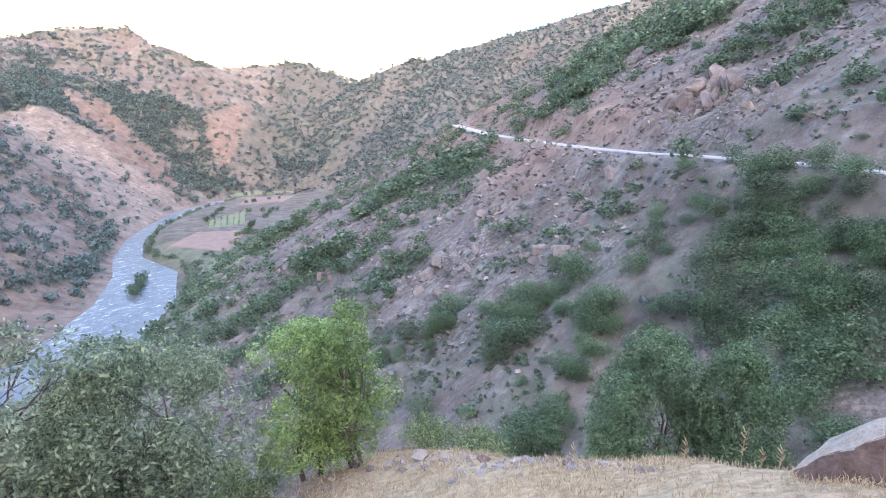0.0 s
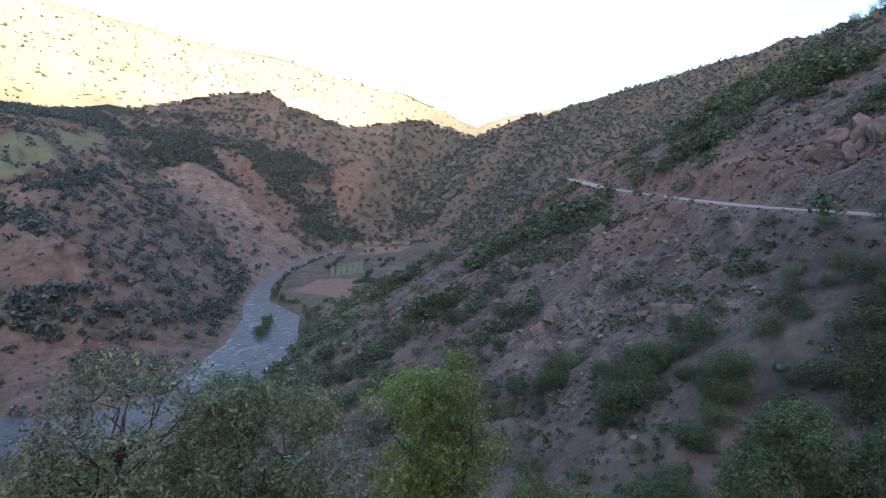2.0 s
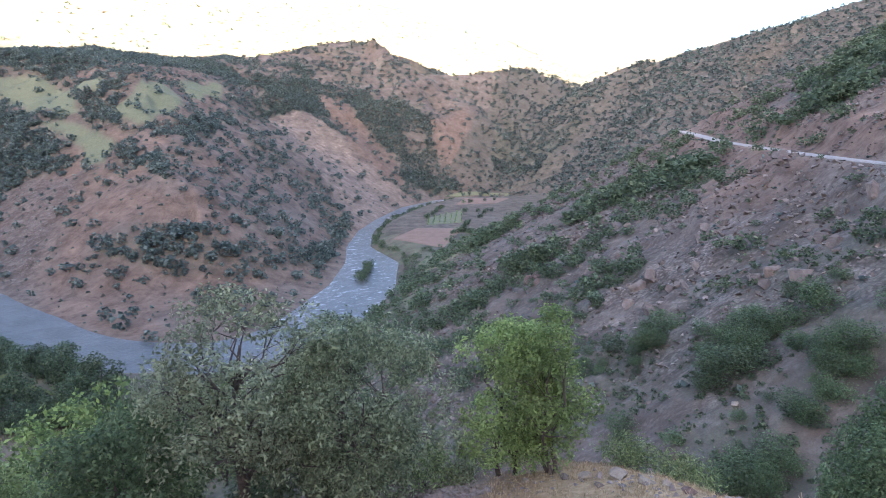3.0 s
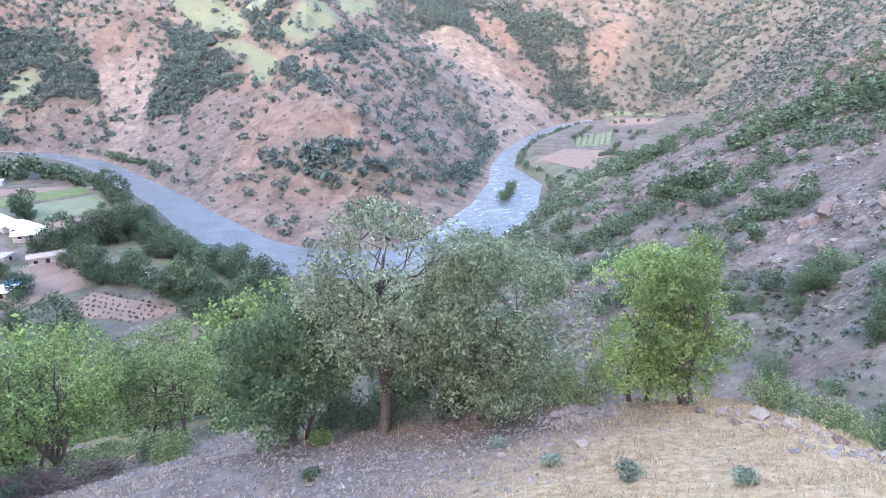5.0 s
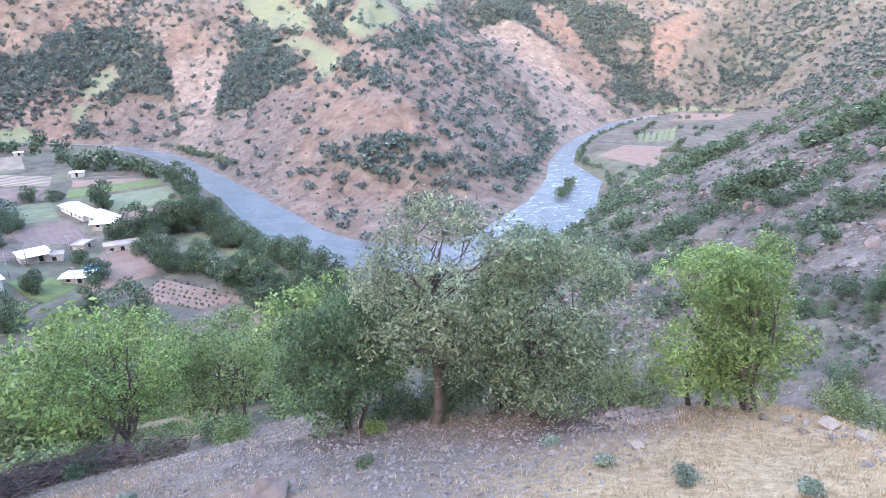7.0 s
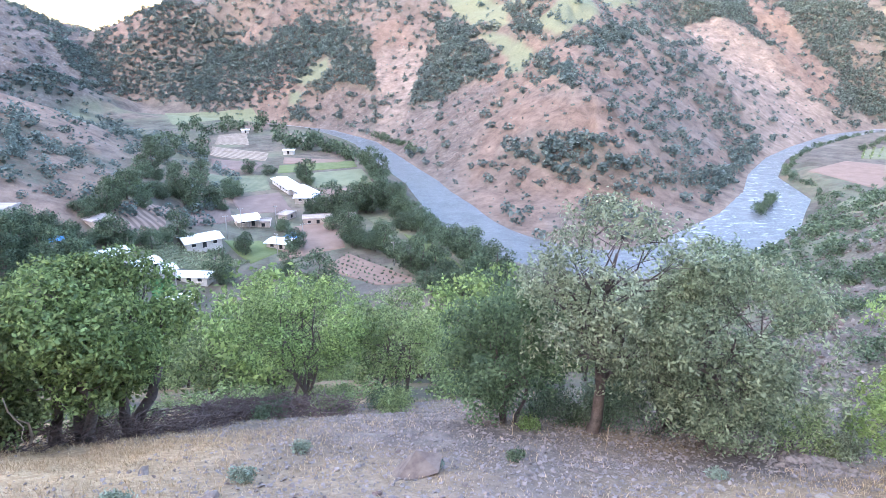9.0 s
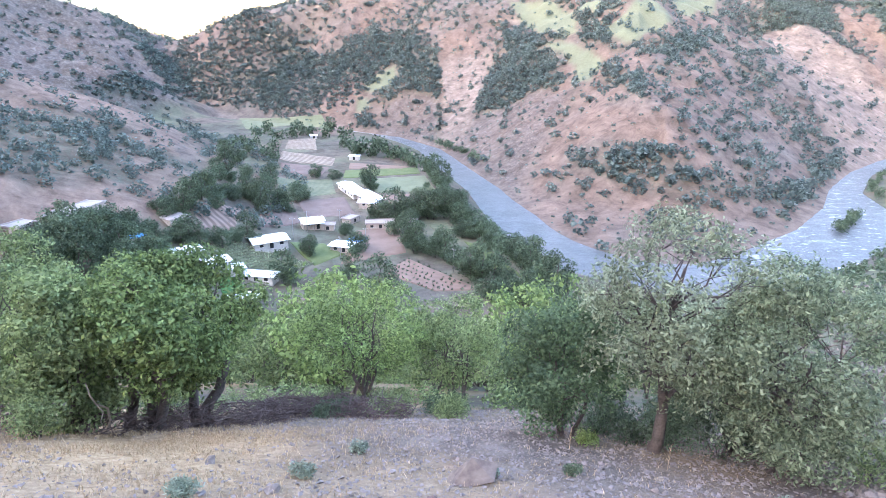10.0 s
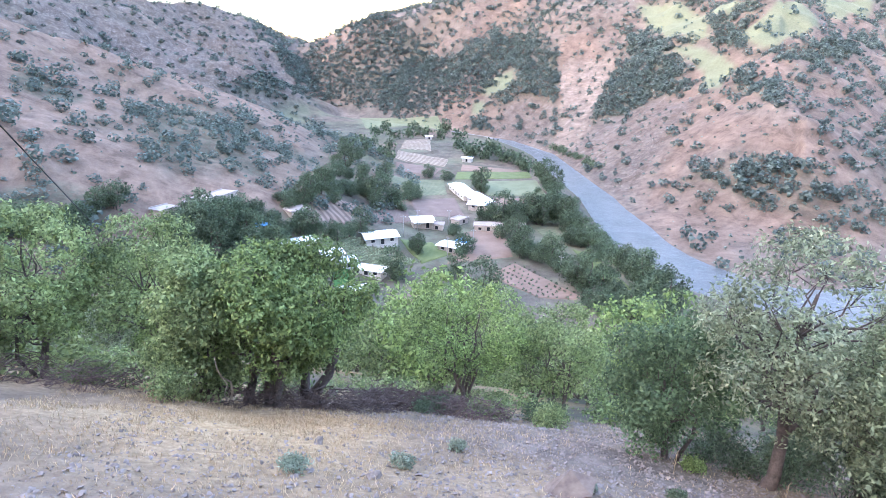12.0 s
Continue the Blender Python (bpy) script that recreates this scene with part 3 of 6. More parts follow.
def cover_at(x, y):
    """Dry grass, green growth, scree; red earth, pale earth, meadow: the shares of each."""
    r = np.hypot(x, y)
    q = 0.70 * x + 0.72 * y
    d, half, side, way = along(x, y, RIVER)
    off = d - half
    s = (x + 94) * 0.974 + (y - 180) * 0.227
    near = (1 - step(13, 17, r)) * (1 - step(9.5, 12.5, q))
    n1, n2 = fbm(x, y, 3.4, 4, 91), fbm(x, y, 60, 4, 92)
    straw = near * np.clip(straw_share(x, y) + 0.5 * n1, 0, 1)
    hillside = (side > 0) * step(0, 20, s) * step(9.5, 16, q) * (1 - step(330, 420, y))
    rocks = rubble(x, y)
    ridge = (x < -430) * (1 - step(20, 90, y + 0.12 * (x + 600)))
    rd, rz, rs, rw = along(x, y, ROAD)
    burnt = hillside * (1 - step(9, 26, rd + 10 * n1)) * step(90, 125, y)
    scree = np.clip(hillside * (0.7 + 0.3 * rocks) * (1 - 0.9 * burnt) + near * (1 - straw) * 0.85 + ridge * 0.9, 0, 1)
    for poly in CRAGS:
        scree = np.maximum(scree, 0.8 * inside(x, y, poly, 5))
    t = thicket(x, y)
    green = np.clip(t ** 1.5 * 0.8, 0, 1) * (1 - near) * (1 - 0.35 * hillside)
    # low growth in the gully; its dark green also paints in the deeper shade there
    green = np.maximum(green, 0.75 * hillside * (1 - step(60, 105, y)) * np.clip(0.6 + 1.2 * fbm(x, y, 7, 3, 195), 0, 1))
    valley = (side > 0) * (1 - step(8, 22, height(x, y) - 4)) * (1 - near)
    green = np.maximum(green, valley * np.clip(0.62 + 0.9 * fbm(x, y, 26, 3, 94), 0.25, 0.9))
    green = np.maximum(green, 0.08 * (side < 0) * (r < 1500))
    slope = (1 - step(60, 130, r)) * (side > 0) * (1 - step(9, 14, q)) * (1 - near)
    green = np.maximum(green, slope * np.clip(0.75 + 0.8 * fbm(x, y, 8, 3, 97), 0, 1))
    straw = np.maximum(straw, 0.85 * slope * np.clip(0.35 + 1.5 * fbm(x, y, 7, 3, 98), 0, 1))
    red = np.clip(0.42 + 1.0 * n2, 0, 1) * (1 - near) * (1 - 0.85 * step(380, 480, y))
    red = np.where((side > 0) & (x < -95) & (y < 20) & (x > -430) & (height(x, y) > 14), 1.0, red) * (1 - 0.97 * hillside)
    red = np.maximum(red, burnt)
    pale, meadow = np.zeros_like(x), np.zeros_like(x)
    wx, wy = 9 * fbm(x, y, 22, 3, 93), 9 * fbm(x, y, 22, 3, 95)
    for poly in SLIDES:
        pale = np.maximum(pale, inside(x + 0.35 * wx, y + 0.35 * wy, poly, 2) * np.clip(0.85 + 0.8 * fbm(x, y, 11, 3, 99), 0, 1))
    for poly in BARE + CLEARINGS:
        red = np.maximum(red, 0.8 * inside(x, y, poly, 4))
    pale = np.maximum(pale, (side < 0) * (1 - step(1.0, 2.5, off)) * 0.5 * (y < 540))
    pale = np.maximum(pale, 0.12 * (side > 0) * (x < -150) * (y < 20) * (x > -430) * np.ones_like(x))
    for poly in MEADOWS:
        meadow = np.maximum(meadow, inside(x + wx * 0.3, y + wy * 0.3, poly, 1.5))
    meadow = np.maximum(meadow, valley * np.clip(0.12 + 0.8 * fbm(x, y, 18, 3, 96), 0, 0.7))
    gap = step(540, 600, y) * (x > -200) * (r < 1500)
    red, green, scree = red * (1 - 0.6 * gap), np.maximum(green, 0.5 * gap), np.maximum(scree, 0.7 * gap)
    straw = np.maximum(straw, (0.1 + 0.6 * step(-350, -600, x)) * step(1300, 1700, r))
    beyond = (side > 0) * step(300, 360, y)
    red, green, scree, meadow = red * (1 - beyond), np.where(beyond > 0.5, 0.4, green), np.maximum(scree, 0.95 * beyond) * (1 - valley * step(250, 300, y)), meadow * (1 - beyond)
    return straw, green, scree, red, pale, meadow


def straw_share(x, y):
    """Dry grass on the spur: thick on its brow and on its upper part, thin on the gravel between."""
    return np.clip(0.10 + 1.0 * step(-5.8, -2.0, x - 0.15 * y) + 0.95 * np.exp(-((x + 11.5) / 4.5) ** 2 - ((y + 0.5) / 3.6) ** 2), 0, 1)


def build_ground():
    fine = np.arange(-116.0, 50.0, 0.3)
    coarse = np.linspace(50.0, 244.0, 40)[:-1]
    az = np.radians(np.concatenate([fine, coarse]))
    rr = np.concatenate([[0.02], np.geomspace(0.6, 50, 170), np.geomspace(51, 900, 420), np.geomspace(908, 4800, 60)])
    x, y = rr[:, None] * np.sin(az), rr[:, None] * np.cos(az)
    z = height(x, y)
    me = grid_mesh("ground", np.stack([x, y, z], -1), GROUND, closed=True)
    straw, green, scree, red, pale, meadow = cover_at(x, y)
    one = np.ones_like(x)
    for name, chans in (("cover", (straw, green, scree, one)), ("earth", (red, pale, meadow, one))):
        layer = me.color_attributes.new(name, "FLOAT_COLOR", "POINT")
        layer.data.foreach_set("color", np.stack(chans, -1).astype(np.float32).reshape(-1))
    return tagged(new("ground", me), "stony brown mountain slopes with dry grass and scrub", "ground", kind="structure")


def smooth_line(line, every):
    """Points along a rounded line, about so many metres apart."""
    pts = np.array(line, float)
    out = []
    for i in range(len(pts) - 1):
        p0, p1, p2, p3 = pts[max(i - 1, 0)], pts[i], pts[i + 1], pts[min(i + 2, len(pts) - 1)]
        n = max(2, int(np.linalg.norm(p2[:2] - p1[:2]) / every))
        for t in np.arange(n) / n:
            out.append(0.5 * (2 * p1 + (p2 - p0) * t + (2 * p0 - 5 * p1 + 4 * p2 - p3) * t * t + (3 * p1 - p0 - 3 * p2 + p3) * t ** 3))
    out.append(pts[-1])
    return np.array(out)


def normals_of(line):
    t = np.gradient(line[:, :2], axis=0)
    t /= np.linalg.norm(t, axis=1)[:, None]
    return np.stack([-t[:, 1], t[:, 0]], -1)


def build_river():
    line = smooth_line(RIVER[3:], 3.0)
    nrm = normals_of(line)
    lanes = np.linspace(-1, 1, 17)
    x = line[:, None, 0] + nrm[:, None, 0] * lanes * (line[:, None, 2] + 3.0)
    y = line[:, None, 1] + nrm[:, None, 1] * lanes * (line[:, None, 2] + 3.0)
    z = 0.02 + 0.05 * fbm(x, y, 5, 3, 101)
    me = grid_mesh("river", np.stack([x, y, z], -1), WATER)
    d, half, side, way = along(x, y, RIVER)
    rapids = step(150, 190, y) * (0.75 + 0.5 * fbm(x, y, 18, 2, 103)) + 0.25 * step(0.75, 1, np.abs(lanes)) + 0.1
    layer = me.color_attributes.new("rapids", "FLOAT_COLOR", "POINT")
    rapids = np.clip(rapids * np.ones_like(x), 0, 1)
    layer.data.foreach_set("color", np.stack([rapids] * 3 + [np.ones_like(x)], -1).astype(np.float32).reshape(-1))
    return tagged(new("river", me), "grey-blue mountain river with white rapids", "river", kind="structure")


def build_road():
    line = smooth_line(ROAD, 2.0)
    nrm = normals_of(line)
    lanes = np.array([-2.2, -2.0, -0.9, 0.0, 0.9, 1.7, 2.0])
    crown = np.array([-0.15, 0.02, 0.08, 0.05, 0.08, 0.02, -0.1])
    x, y = line[:, None, 0] + nrm[:, None, 0] * lanes, line[:, None, 1] + nrm[:, None, 1] * lanes
    z = line[:, None, 2] + 0.14 + crown + 0.03 * fbm(x, y, 1.5, 3, 107)
    road = tagged(new("road", grid_mesh("road", np.stack([x, y, z], -1), GRAVEL)), "pale gravel road cut into the hillside", "road", kind="structure")
    # the low berm along its outer edge
    prof = np.array([(1.8, -0.4), (1.9, 0.12), (2.05, 0.18), (2.3, 0.16), (2.5, 0.02), (2.8, -1.0)])
    wob = 1 + 0.25 * fbm(line[:, 0], line[:, 1], 3, 3, 109)
    x, y = line[:, None, 0] + nrm[:, None, 0] * prof[:, 0], line[:, None, 1] + nrm[:, None, 1] * prof[:, 0]
    z = line[:, None, 2] + 0.14 + prof[:, 1] * wob[:, None]
    berm = new("berm", grid_mesh("berm", np.stack([x, y, z], -1), GRAVEL))
    berm.parent = road
    return road


GROUND_SHEET = build_ground()
RIVER_SHEET = build_river()
ROAD_SHEET = build_road()

# ---------------------------------------------------------------- plants: how they are made
def quads_mesh(name, quads, mat):
    """A mesh of loose quads (an array n x 4 x 3)."""
    n = len(quads)
    me = bpy.data.meshes.new(name)
    me.vertices.add(n * 4)
    me.vertices.foreach_set("co", quads.astype(np.float32).reshape(-1))
    me.loops.add(n * 4)
    me.loops.foreach_set("vertex_index", np.arange(n * 4))
    me.polygons.add(n)
    me.polygons.foreach_set("loop_start", np.arange(0, n * 4, 4))
    me.materials.append(mat)
    me.update(calc_edges=True)
    return me


def unit(v):
    return v / (np.linalg.norm(v, axis=-1, keepdims=True) + 1e-9)


def leaf_quads(rng, blobs, count, size, slender=0.55, hollow=0.45, droop=0.0, tuft=0, face=0.6):
    """Leaves in the given lumps (x, y, z, radius across, radius up), as slightly bent diamonds."""
    blobs = np.array(blobs, float)
    share = blobs[:, 3] ** 2 * blobs[:, 4]
    many = max(1, count // tuft) if tuft else count
    pick = rng.choice(len(blobs), many, p=share / share.sum())
    way = unit(rng.normal(size=(many, 3)) + np.array([0, 0, 0.35 if tuft else 0.0]))
    rad = (hollow + (1 - hollow) * rng.random(many)) ** 0.6 * (1 + (0.1 if tuft else 0.18) * rng.normal(size=many))
    b = blobs[pick]
    at = b[:, :3] + way * rad[:, None] * b[:, [3, 3, 4]]
    if tuft:
        of = rng.integers(many, size=count)
        at, way = at[of] + rng.normal(size=(count, 3)) * size * 0.8, way[of]
    nrm = unit(way * face + rng.normal(size=(count, 3)) * 0.8 + np.array([0, 0, 0.2]))
    a = unit(np.cross(nrm, rng.normal(size=(count, 3))) + np.array([0, 0, -droop]))
    c = np.cross(nrm, a)
    ln = size * (0.7 + 0.7 * rng.random(count))[:, None]
    bend = nrm * ln * 0.12
    return np.stack([at - a * ln * 0.5, at + c * ln * slender * 0.5 + bend, at + a * ln * 0.5, at - c * ln * slender * 0.5 + bend], 1)


def tube(points, radii, sides=6):
    """Vertices and faces of a tapered tube along points."""
    verts, faces = [], []
    pts = [Vector(p) for p in points]
    for i, (p, r) in enumerate(zip(pts, radii)):
        t = (pts[min(i + 1, len(pts) - 1)] - pts[max(i - 1, 0)]).normalized()
        u = t.orthogonal().normalized()
        w = t.cross(u)
        for k in range(sides):
            a = 2 * math.pi * k / sides
            verts.append(p + (u * math.cos(a) + w * math.sin(a)) * r)
    for i in range(len(pts) - 1):
        for k in range(sides):
            a, b = i * sides + k, i * sides + (k + 1) % sides
            faces.append((a, b, b + sides, a + sides))
    faces.append(tuple(range(sides))[::-1])
    faces.append(tuple(range((len(pts) - 1) * sides, len(pts) * sides)))
    return verts, faces


def tubes_mesh(name, tubes, mat):
    verts, faces = [], []
    for v, f in tubes:
        k = len(verts)
        verts += v
        faces += [tuple(i + k for i in face) for face in f]
    return mesh_of(name, verts, faces, mat, True)


def part(name, me, parent, label=""):
    ob = new(name, me)
    ob.parent = parent
    if label:
        ob["label"] = label
    return ob


def wander(rng, a, b, steps, amount):
    """A crooked way from a to b."""
    a, b = np.array(a, float), np.array(b, float)
    pts = [a + (b - a) * t for t in np.linspace(0, 1, steps)]
    n = np.linalg.norm(b - a)
    for i in range(1, steps - 1):
        pts[i] = pts[i] + rng.normal(size=3) * amount * n * np.array([1, 1, 0.5])
    return pts


def make_tree(name, seed, tall, wide, low, stems, leaves, size, leaf_mat, lumps=16, lean=(0, 0), thick=0.10, slender=0.5, bare=0.0, shape=1.0, twigs=3, lump=0.40):
    """A tree at the origin: stems from one base, limbs to each lump of leaves. low: where its crown begins; lean: of its crown."""
    rng = np.random.default_rng(seed)
    root = new(name)
    blobs = []
    mid, up = (low + tall) / 2, (tall - low) / 2
    for i in range(lumps):
        a, t = rng.random() * 6.283, (i + 0.5) / lumps * 2 - 1
        rim = math.sqrt(max(0.05, 1 - abs(t) ** (2.2 * shape))) * (0.45 + 0.55 * math.sqrt(rng.random()))
        r = wide * 0.5 * lump * (0.75 + 0.5 * rng.random())
        h = mid + t * (up - r * 0.5)
        blobs.append((math.cos(a) * rim * (wide * 0.5 - r * 0.6) + lean[0] * (h / tall), math.sin(a) * rim * (wide * 0.5 - r * 0.6) + lean[1] * (h / tall), h, r, r * (0.6 + 0.3 * rng.random())))
    trunks, limbs = [], []
    heads = []
    for k in range(stems):
        a = 6.283 * (k + rng.random() * 0.5) / stems
        out = wide * 0.13 * (stems > 1)
        foot = (math.cos(a) * thick * 1.2 * (stems > 1), math.sin(a) * thick * 1.2 * (stems > 1), -0.35)
        head = (math.cos(a) * out + lean[0] * 0.75, math.sin(a) * out + lean[1] * 0.75, tall * (0.62 + 0.2 * rng.random()))
        pts = wander(rng, foot, head, 7, 0.035 if stems > 1 else 0.03)
        r = [thick * (1.35 - 0.35 * min(1, i)) * (1 - 0.8 * i / 6) / (1 + 0.25 * (stems - 1)) for i in range(7)]
        trunks.append((pts, r))
        part("trunk", tubes_mesh("trunk", [tube(pts, r, 8 if twigs else 5)], BARK), root)
    for b in blobs if twigs else ():
        pts, r = trunks[rng.integers(len(trunks))]
        j = int(np.clip(np.searchsorted([p[2] for p in pts], b[2] * 0.62), 1, 5))
        path = wander(rng, pts[j], b[:3], 5, 0.07)
        w = r[j] * 0.55
        limbs.append(tube(path, [w, w * 0.8, w * 0.6, w * 0.4, w * 0.15], 5 if twigs else 3))
        for _ in range(twigs):
            tip = np.array(b[:3]) + unit(rng.normal(size=3)) * np.array([b[3], b[3], b[4]]) * (0.9 + bare)
            limbs.append(tube(wander(rng, path[3], tip, 4, 0.08), [w * 0.35, w * 0.25, w * 0.15, w * 0.06], 4))
    if limbs:
        part("branchwork", tubes_mesh("branchwork", limbs, BARK), root)
    part("crown", quads_mesh("crown", leaf_quads(rng, blobs, leaves, size, slender, 0.78, tuft=9 if twigs else 0, face=1.2 if twigs else 1.5), leaf_mat), root)
    return root


def ground_z(x, y):
    return float(height(np.array([x]), np.array([y]))[0])


def stand(ob, x, y, turn=0.0, scale=1.0, sink=0.0):
    ob.matrix_basis = pose(x, y, ground_z(x, y) - sink, 0, 0, turn) @ Matrix.Scale(scale, 4)
    return ob


def scatter(name, label, category, spots, shapes, mat, rng):
    """Many plants in one mesh. spots: x, y, z, width, height. shapes: leaf clumps of a plant 1 wide and 1 high."""
    out = []
    kind = rng.integers(len(shapes), size=len(spots))
    for k, shape in enumerate(shapes):
        sel = spots[kind == k]
        if not len(sel):
            continue
        a = rng.random(len(sel)) * 6.283
        ca, sa = np.cos(a)[:, None, None], np.sin(a)[:, None, None]
        x, y, z = shape[None, ..., 0], shape[None, ..., 1], shape[None, ..., 2]
        w, h = sel[:, 3][:, None, None], sel[:, 4][:, None, None]
        sx = w * (0.85 + 0.3 * rng.random(len(sel)))[:, None, None]
        out.append(np.stack([(x * ca * sx - y * sa * w) + sel[:, 0][:, None, None], (x * sa * sx + y * ca * w) + sel[:, 1][:, None, None], z * h + sel[:, 2][:, None, None]], -1).reshape(-1, 4, 3))
    return tagged(new(name, quads_mesh(name, np.concatenate(out), mat)), label, category, kind="stuff")


def round_shape(seed, clumps, size):
    """The leaf clumps of a rounded far shrub, like a ball sitting on the ground with a smaller one beside it."""
    rng = np.random.default_rng(seed)
    a = rng.random() * 6.283
    return leaf_quads(rng, [(0, 0, 0.48, 0.40, 0.42), (0.2 * math.cos(a), 0.2 * math.sin(a), 0.36, 0.28, 0.30)], clumps, size, 0.85, 0.8, face=1.5)


def bush_shape(seed, clumps, size, lumps=5):
    """The leaf clumps of a round shrub 1 wide and 1 high."""
    rng = np.random.default_rng(seed)
    blobs = [(0, 0, 0.45, 0.36, 0.42)]
    for i in range(lumps):
        a = rng.random() * 6.283
        d = 0.16 + 0.16 * rng.random()
        blobs.append((math.cos(a) * d, math.sin(a) * d, 0.25 + 0.45 * rng.random(), 0.20 + 0.1 * rng.random(), 0.18 + 0.12 * rng.random()))
    return leaf_quads(rng, blobs, clumps, size, 0.75, 0.62, face=1.0)


def spots_in(rng, x0, x1, y0, y1, cell, keep, width, height_share=(0.6, 0.95)):
    """Places for plants on a shaken grid, kept with the chance that keep(x, y) gives."""
    gx, gy = np.meshgrid(np.arange(x0, x1, cell), np.arange(y0, y1, cell))
    gx = (gx + (rng.random(gx.shape) - 0.5) * cell * 1.1).ravel()
    gy = (gy + (rng.random(gy.shape) - 0.5) * cell * 1.1).ravel()
    k = rng.random(len(gx)) < keep(gx, gy)
    gx, gy = gx[k], gy[k]
    w = width[0] + (width[1] - width[0]) * rng.random(len(gx)) ** 1.6
    h = w * (height_share[0] + (height_share[1] - height_share[0]) * rng.random(len(gx)))
    return np.stack([gx, gy, height(gx, gy) - 0.12 * h, w, h], -1)

# ---------------------------------------------------------------- trees and shrubs
def build_near_trees():
    """The trees on the brow of the spur and just below it."""
    spec = [
        # x, y, turn, label, make_tree's arguments
        (-2.65, 11.8, 0, "bright yellow-green young oak with thin stems", dict(seed=11, tall=3.6, wide=2.7, low=0.2, stems=2, leaves=15000, size=0.078, leaf_mat=LEAF_BRIGHT, lumps=25, lump=0.38, thick=0.075, shape=0.75)),
        (-1.75, 11.45, 0, "bright yellow-green young oak with dark dead twigs", dict(seed=26, tall=3.55, wide=2.1, low=0.35, stems=3, leaves=7500, size=0.078, leaf_mat=LEAF_BRIGHT, lumps=23, lump=0.34, thick=0.08, shape=0.75, bare=0.3)),
        (-7.5, 8.9, 0, "grey-green wild pear tree with a crooked forked trunk", dict(seed=12, tall=5.3, wide=3.9, low=1.5, stems=1, leaves=13000, size=0.095, leaf_mat=LEAF_OLIVE, lumps=38, lump=0.27, thick=0.15, lean=(0.25, 0.15), slender=0.42, bare=0.25)),
        (-5.3, 10.0, 40, "dense green tree with low hanging branches", dict(seed=13, tall=4.1, wide=3.9, low=0.35, stems=3, leaves=25200, size=0.089, leaf_mat=LEAF_PEAR, lumps=46, lump=0.27, thick=0.10, slender=0.42)),
        (-6.9, 10.8, 80, "grey-green tree with a thin leafy crown", dict(seed=14, tall=3.9, wide=3.2, low=0.8, stems=2, leaves=12600, size=0.095, leaf_mat=LEAF_OLIVE, lumps=28, lump=0.27, thick=0.09, slender=0.42)),
        (-9.3, 8.1, 10, "green bushy oak growing down to the ground", dict(seed=15, tall=3.4, wide=3.3, low=0.25, stems=3, leaves=19000, size=0.089, leaf_mat=LEAF_DEEP, lumps=25, lump=0.35, thick=0.09)),
        (-17.8, 6.3, 0, "yellow-green oak with dark twisted stems", dict(seed=16, tall=5.0, wide=4.6, low=1.7, stems=5, leaves=9000, size=0.105, leaf_mat=LEAF_OAK, lumps=19, lump=0.29, thick=0.16, bare=0.5)),
        (-17.0, 9.6, 30, "yellow-green oak with a loose crown", dict(seed=17, tall=4.4, wide=4.0, low=1.2, stems=4, leaves=9000, size=0.105, leaf_mat=LEAF_GREEN, lumps=20, lump=0.29, thick=0.13, bare=0.4)),
        (-20.5, 7.4, 70, "olive-green tree on the slope below the brow", dict(seed=18, tall=5.0, wide=4.4, low=1.2, stems=3, leaves=10000, size=0.105, leaf_mat=LEAF_GREEN, lumps=22, lump=0.29, thick=0.12, bare=0.4)),
        (-14.6, -0.4, 0, "broad green tree with drooping leafy branches", dict(seed=19, tall=4.5, wide=4.2, low=0.9, stems=3, leaves=21000, size=0.110, leaf_mat=LEAF_OAK, lumps=24, lump=0.31, thick=0.24, bare=0.2)),
        (-15.5, 0.9, 50, "green tree with a dark upright trunk", dict(seed=20, tall=4.9, wide=3.9, low=1.1, stems=2, leaves=16000, size=0.110, leaf_mat=LEAF_OAK, lumps=21, lump=0.31, thick=0.24, bare=0.4)),
        (-14.4, -1.9, 90, "dense green shrub tree beside the broad tree", dict(seed=21, tall=3.9, wide=2.8, low=0.2, stems=3, leaves=15960, size=0.110, leaf_mat=LEAF_GREEN, lumps=28, lump=0.27, thick=0.08)),
        (-19.0, -3.6, 0, "grey-green tree with an open crown", dict(seed=22, tall=5.6, wide=4.2, low=1.4, stems=2, leaves=14280, size=0.110, leaf_mat=LEAF_GREEN, lumps=31, lump=0.27, thick=0.12)),
        (-18.0, -6.6, 45, "grey-green tree with slender stems", dict(seed=23, tall=5.2, wide=4.0, low=1.1, stems=3, leaves=14280, size=0.110, leaf_mat=LEAF_GREEN, lumps=31, lump=0.27, thick=0.10)),
        (-17.5, -9.8, 45, "green tree with slender stems", dict(seed=28, tall=5.0, wide=4.0, low=1.0, stems=3, leaves=13440, size=0.110, leaf_mat=LEAF_GREEN, lumps=31, lump=0.27, thick=0.10)),
        (5.6, 14.4, 0, "full green tree below the brow of the spur", dict(seed=24, tall=6.0, wide=3.4, low=0.3, stems=3, leaves=40000, size=0.082, leaf_mat=LEAF_DEEP, lumps=53, lump=0.35, thick=0.12)),
        (7.45, 14.2, 60, "dull green tree beside the full green tree", dict(seed=25, tall=6.7, wide=3.2, low=0.6, stems=3, leaves=36000, size=0.082, leaf_mat=LEAF_DEEP, lumps=50, lump=0.35, thick=0.11)),
    ]
    for x, y, turn, label, args in spec:
        ob = make_tree("tree", **args)
        tagged(ob, label, "tree", "trees on the brow")
        stand(ob, x, y, turn)
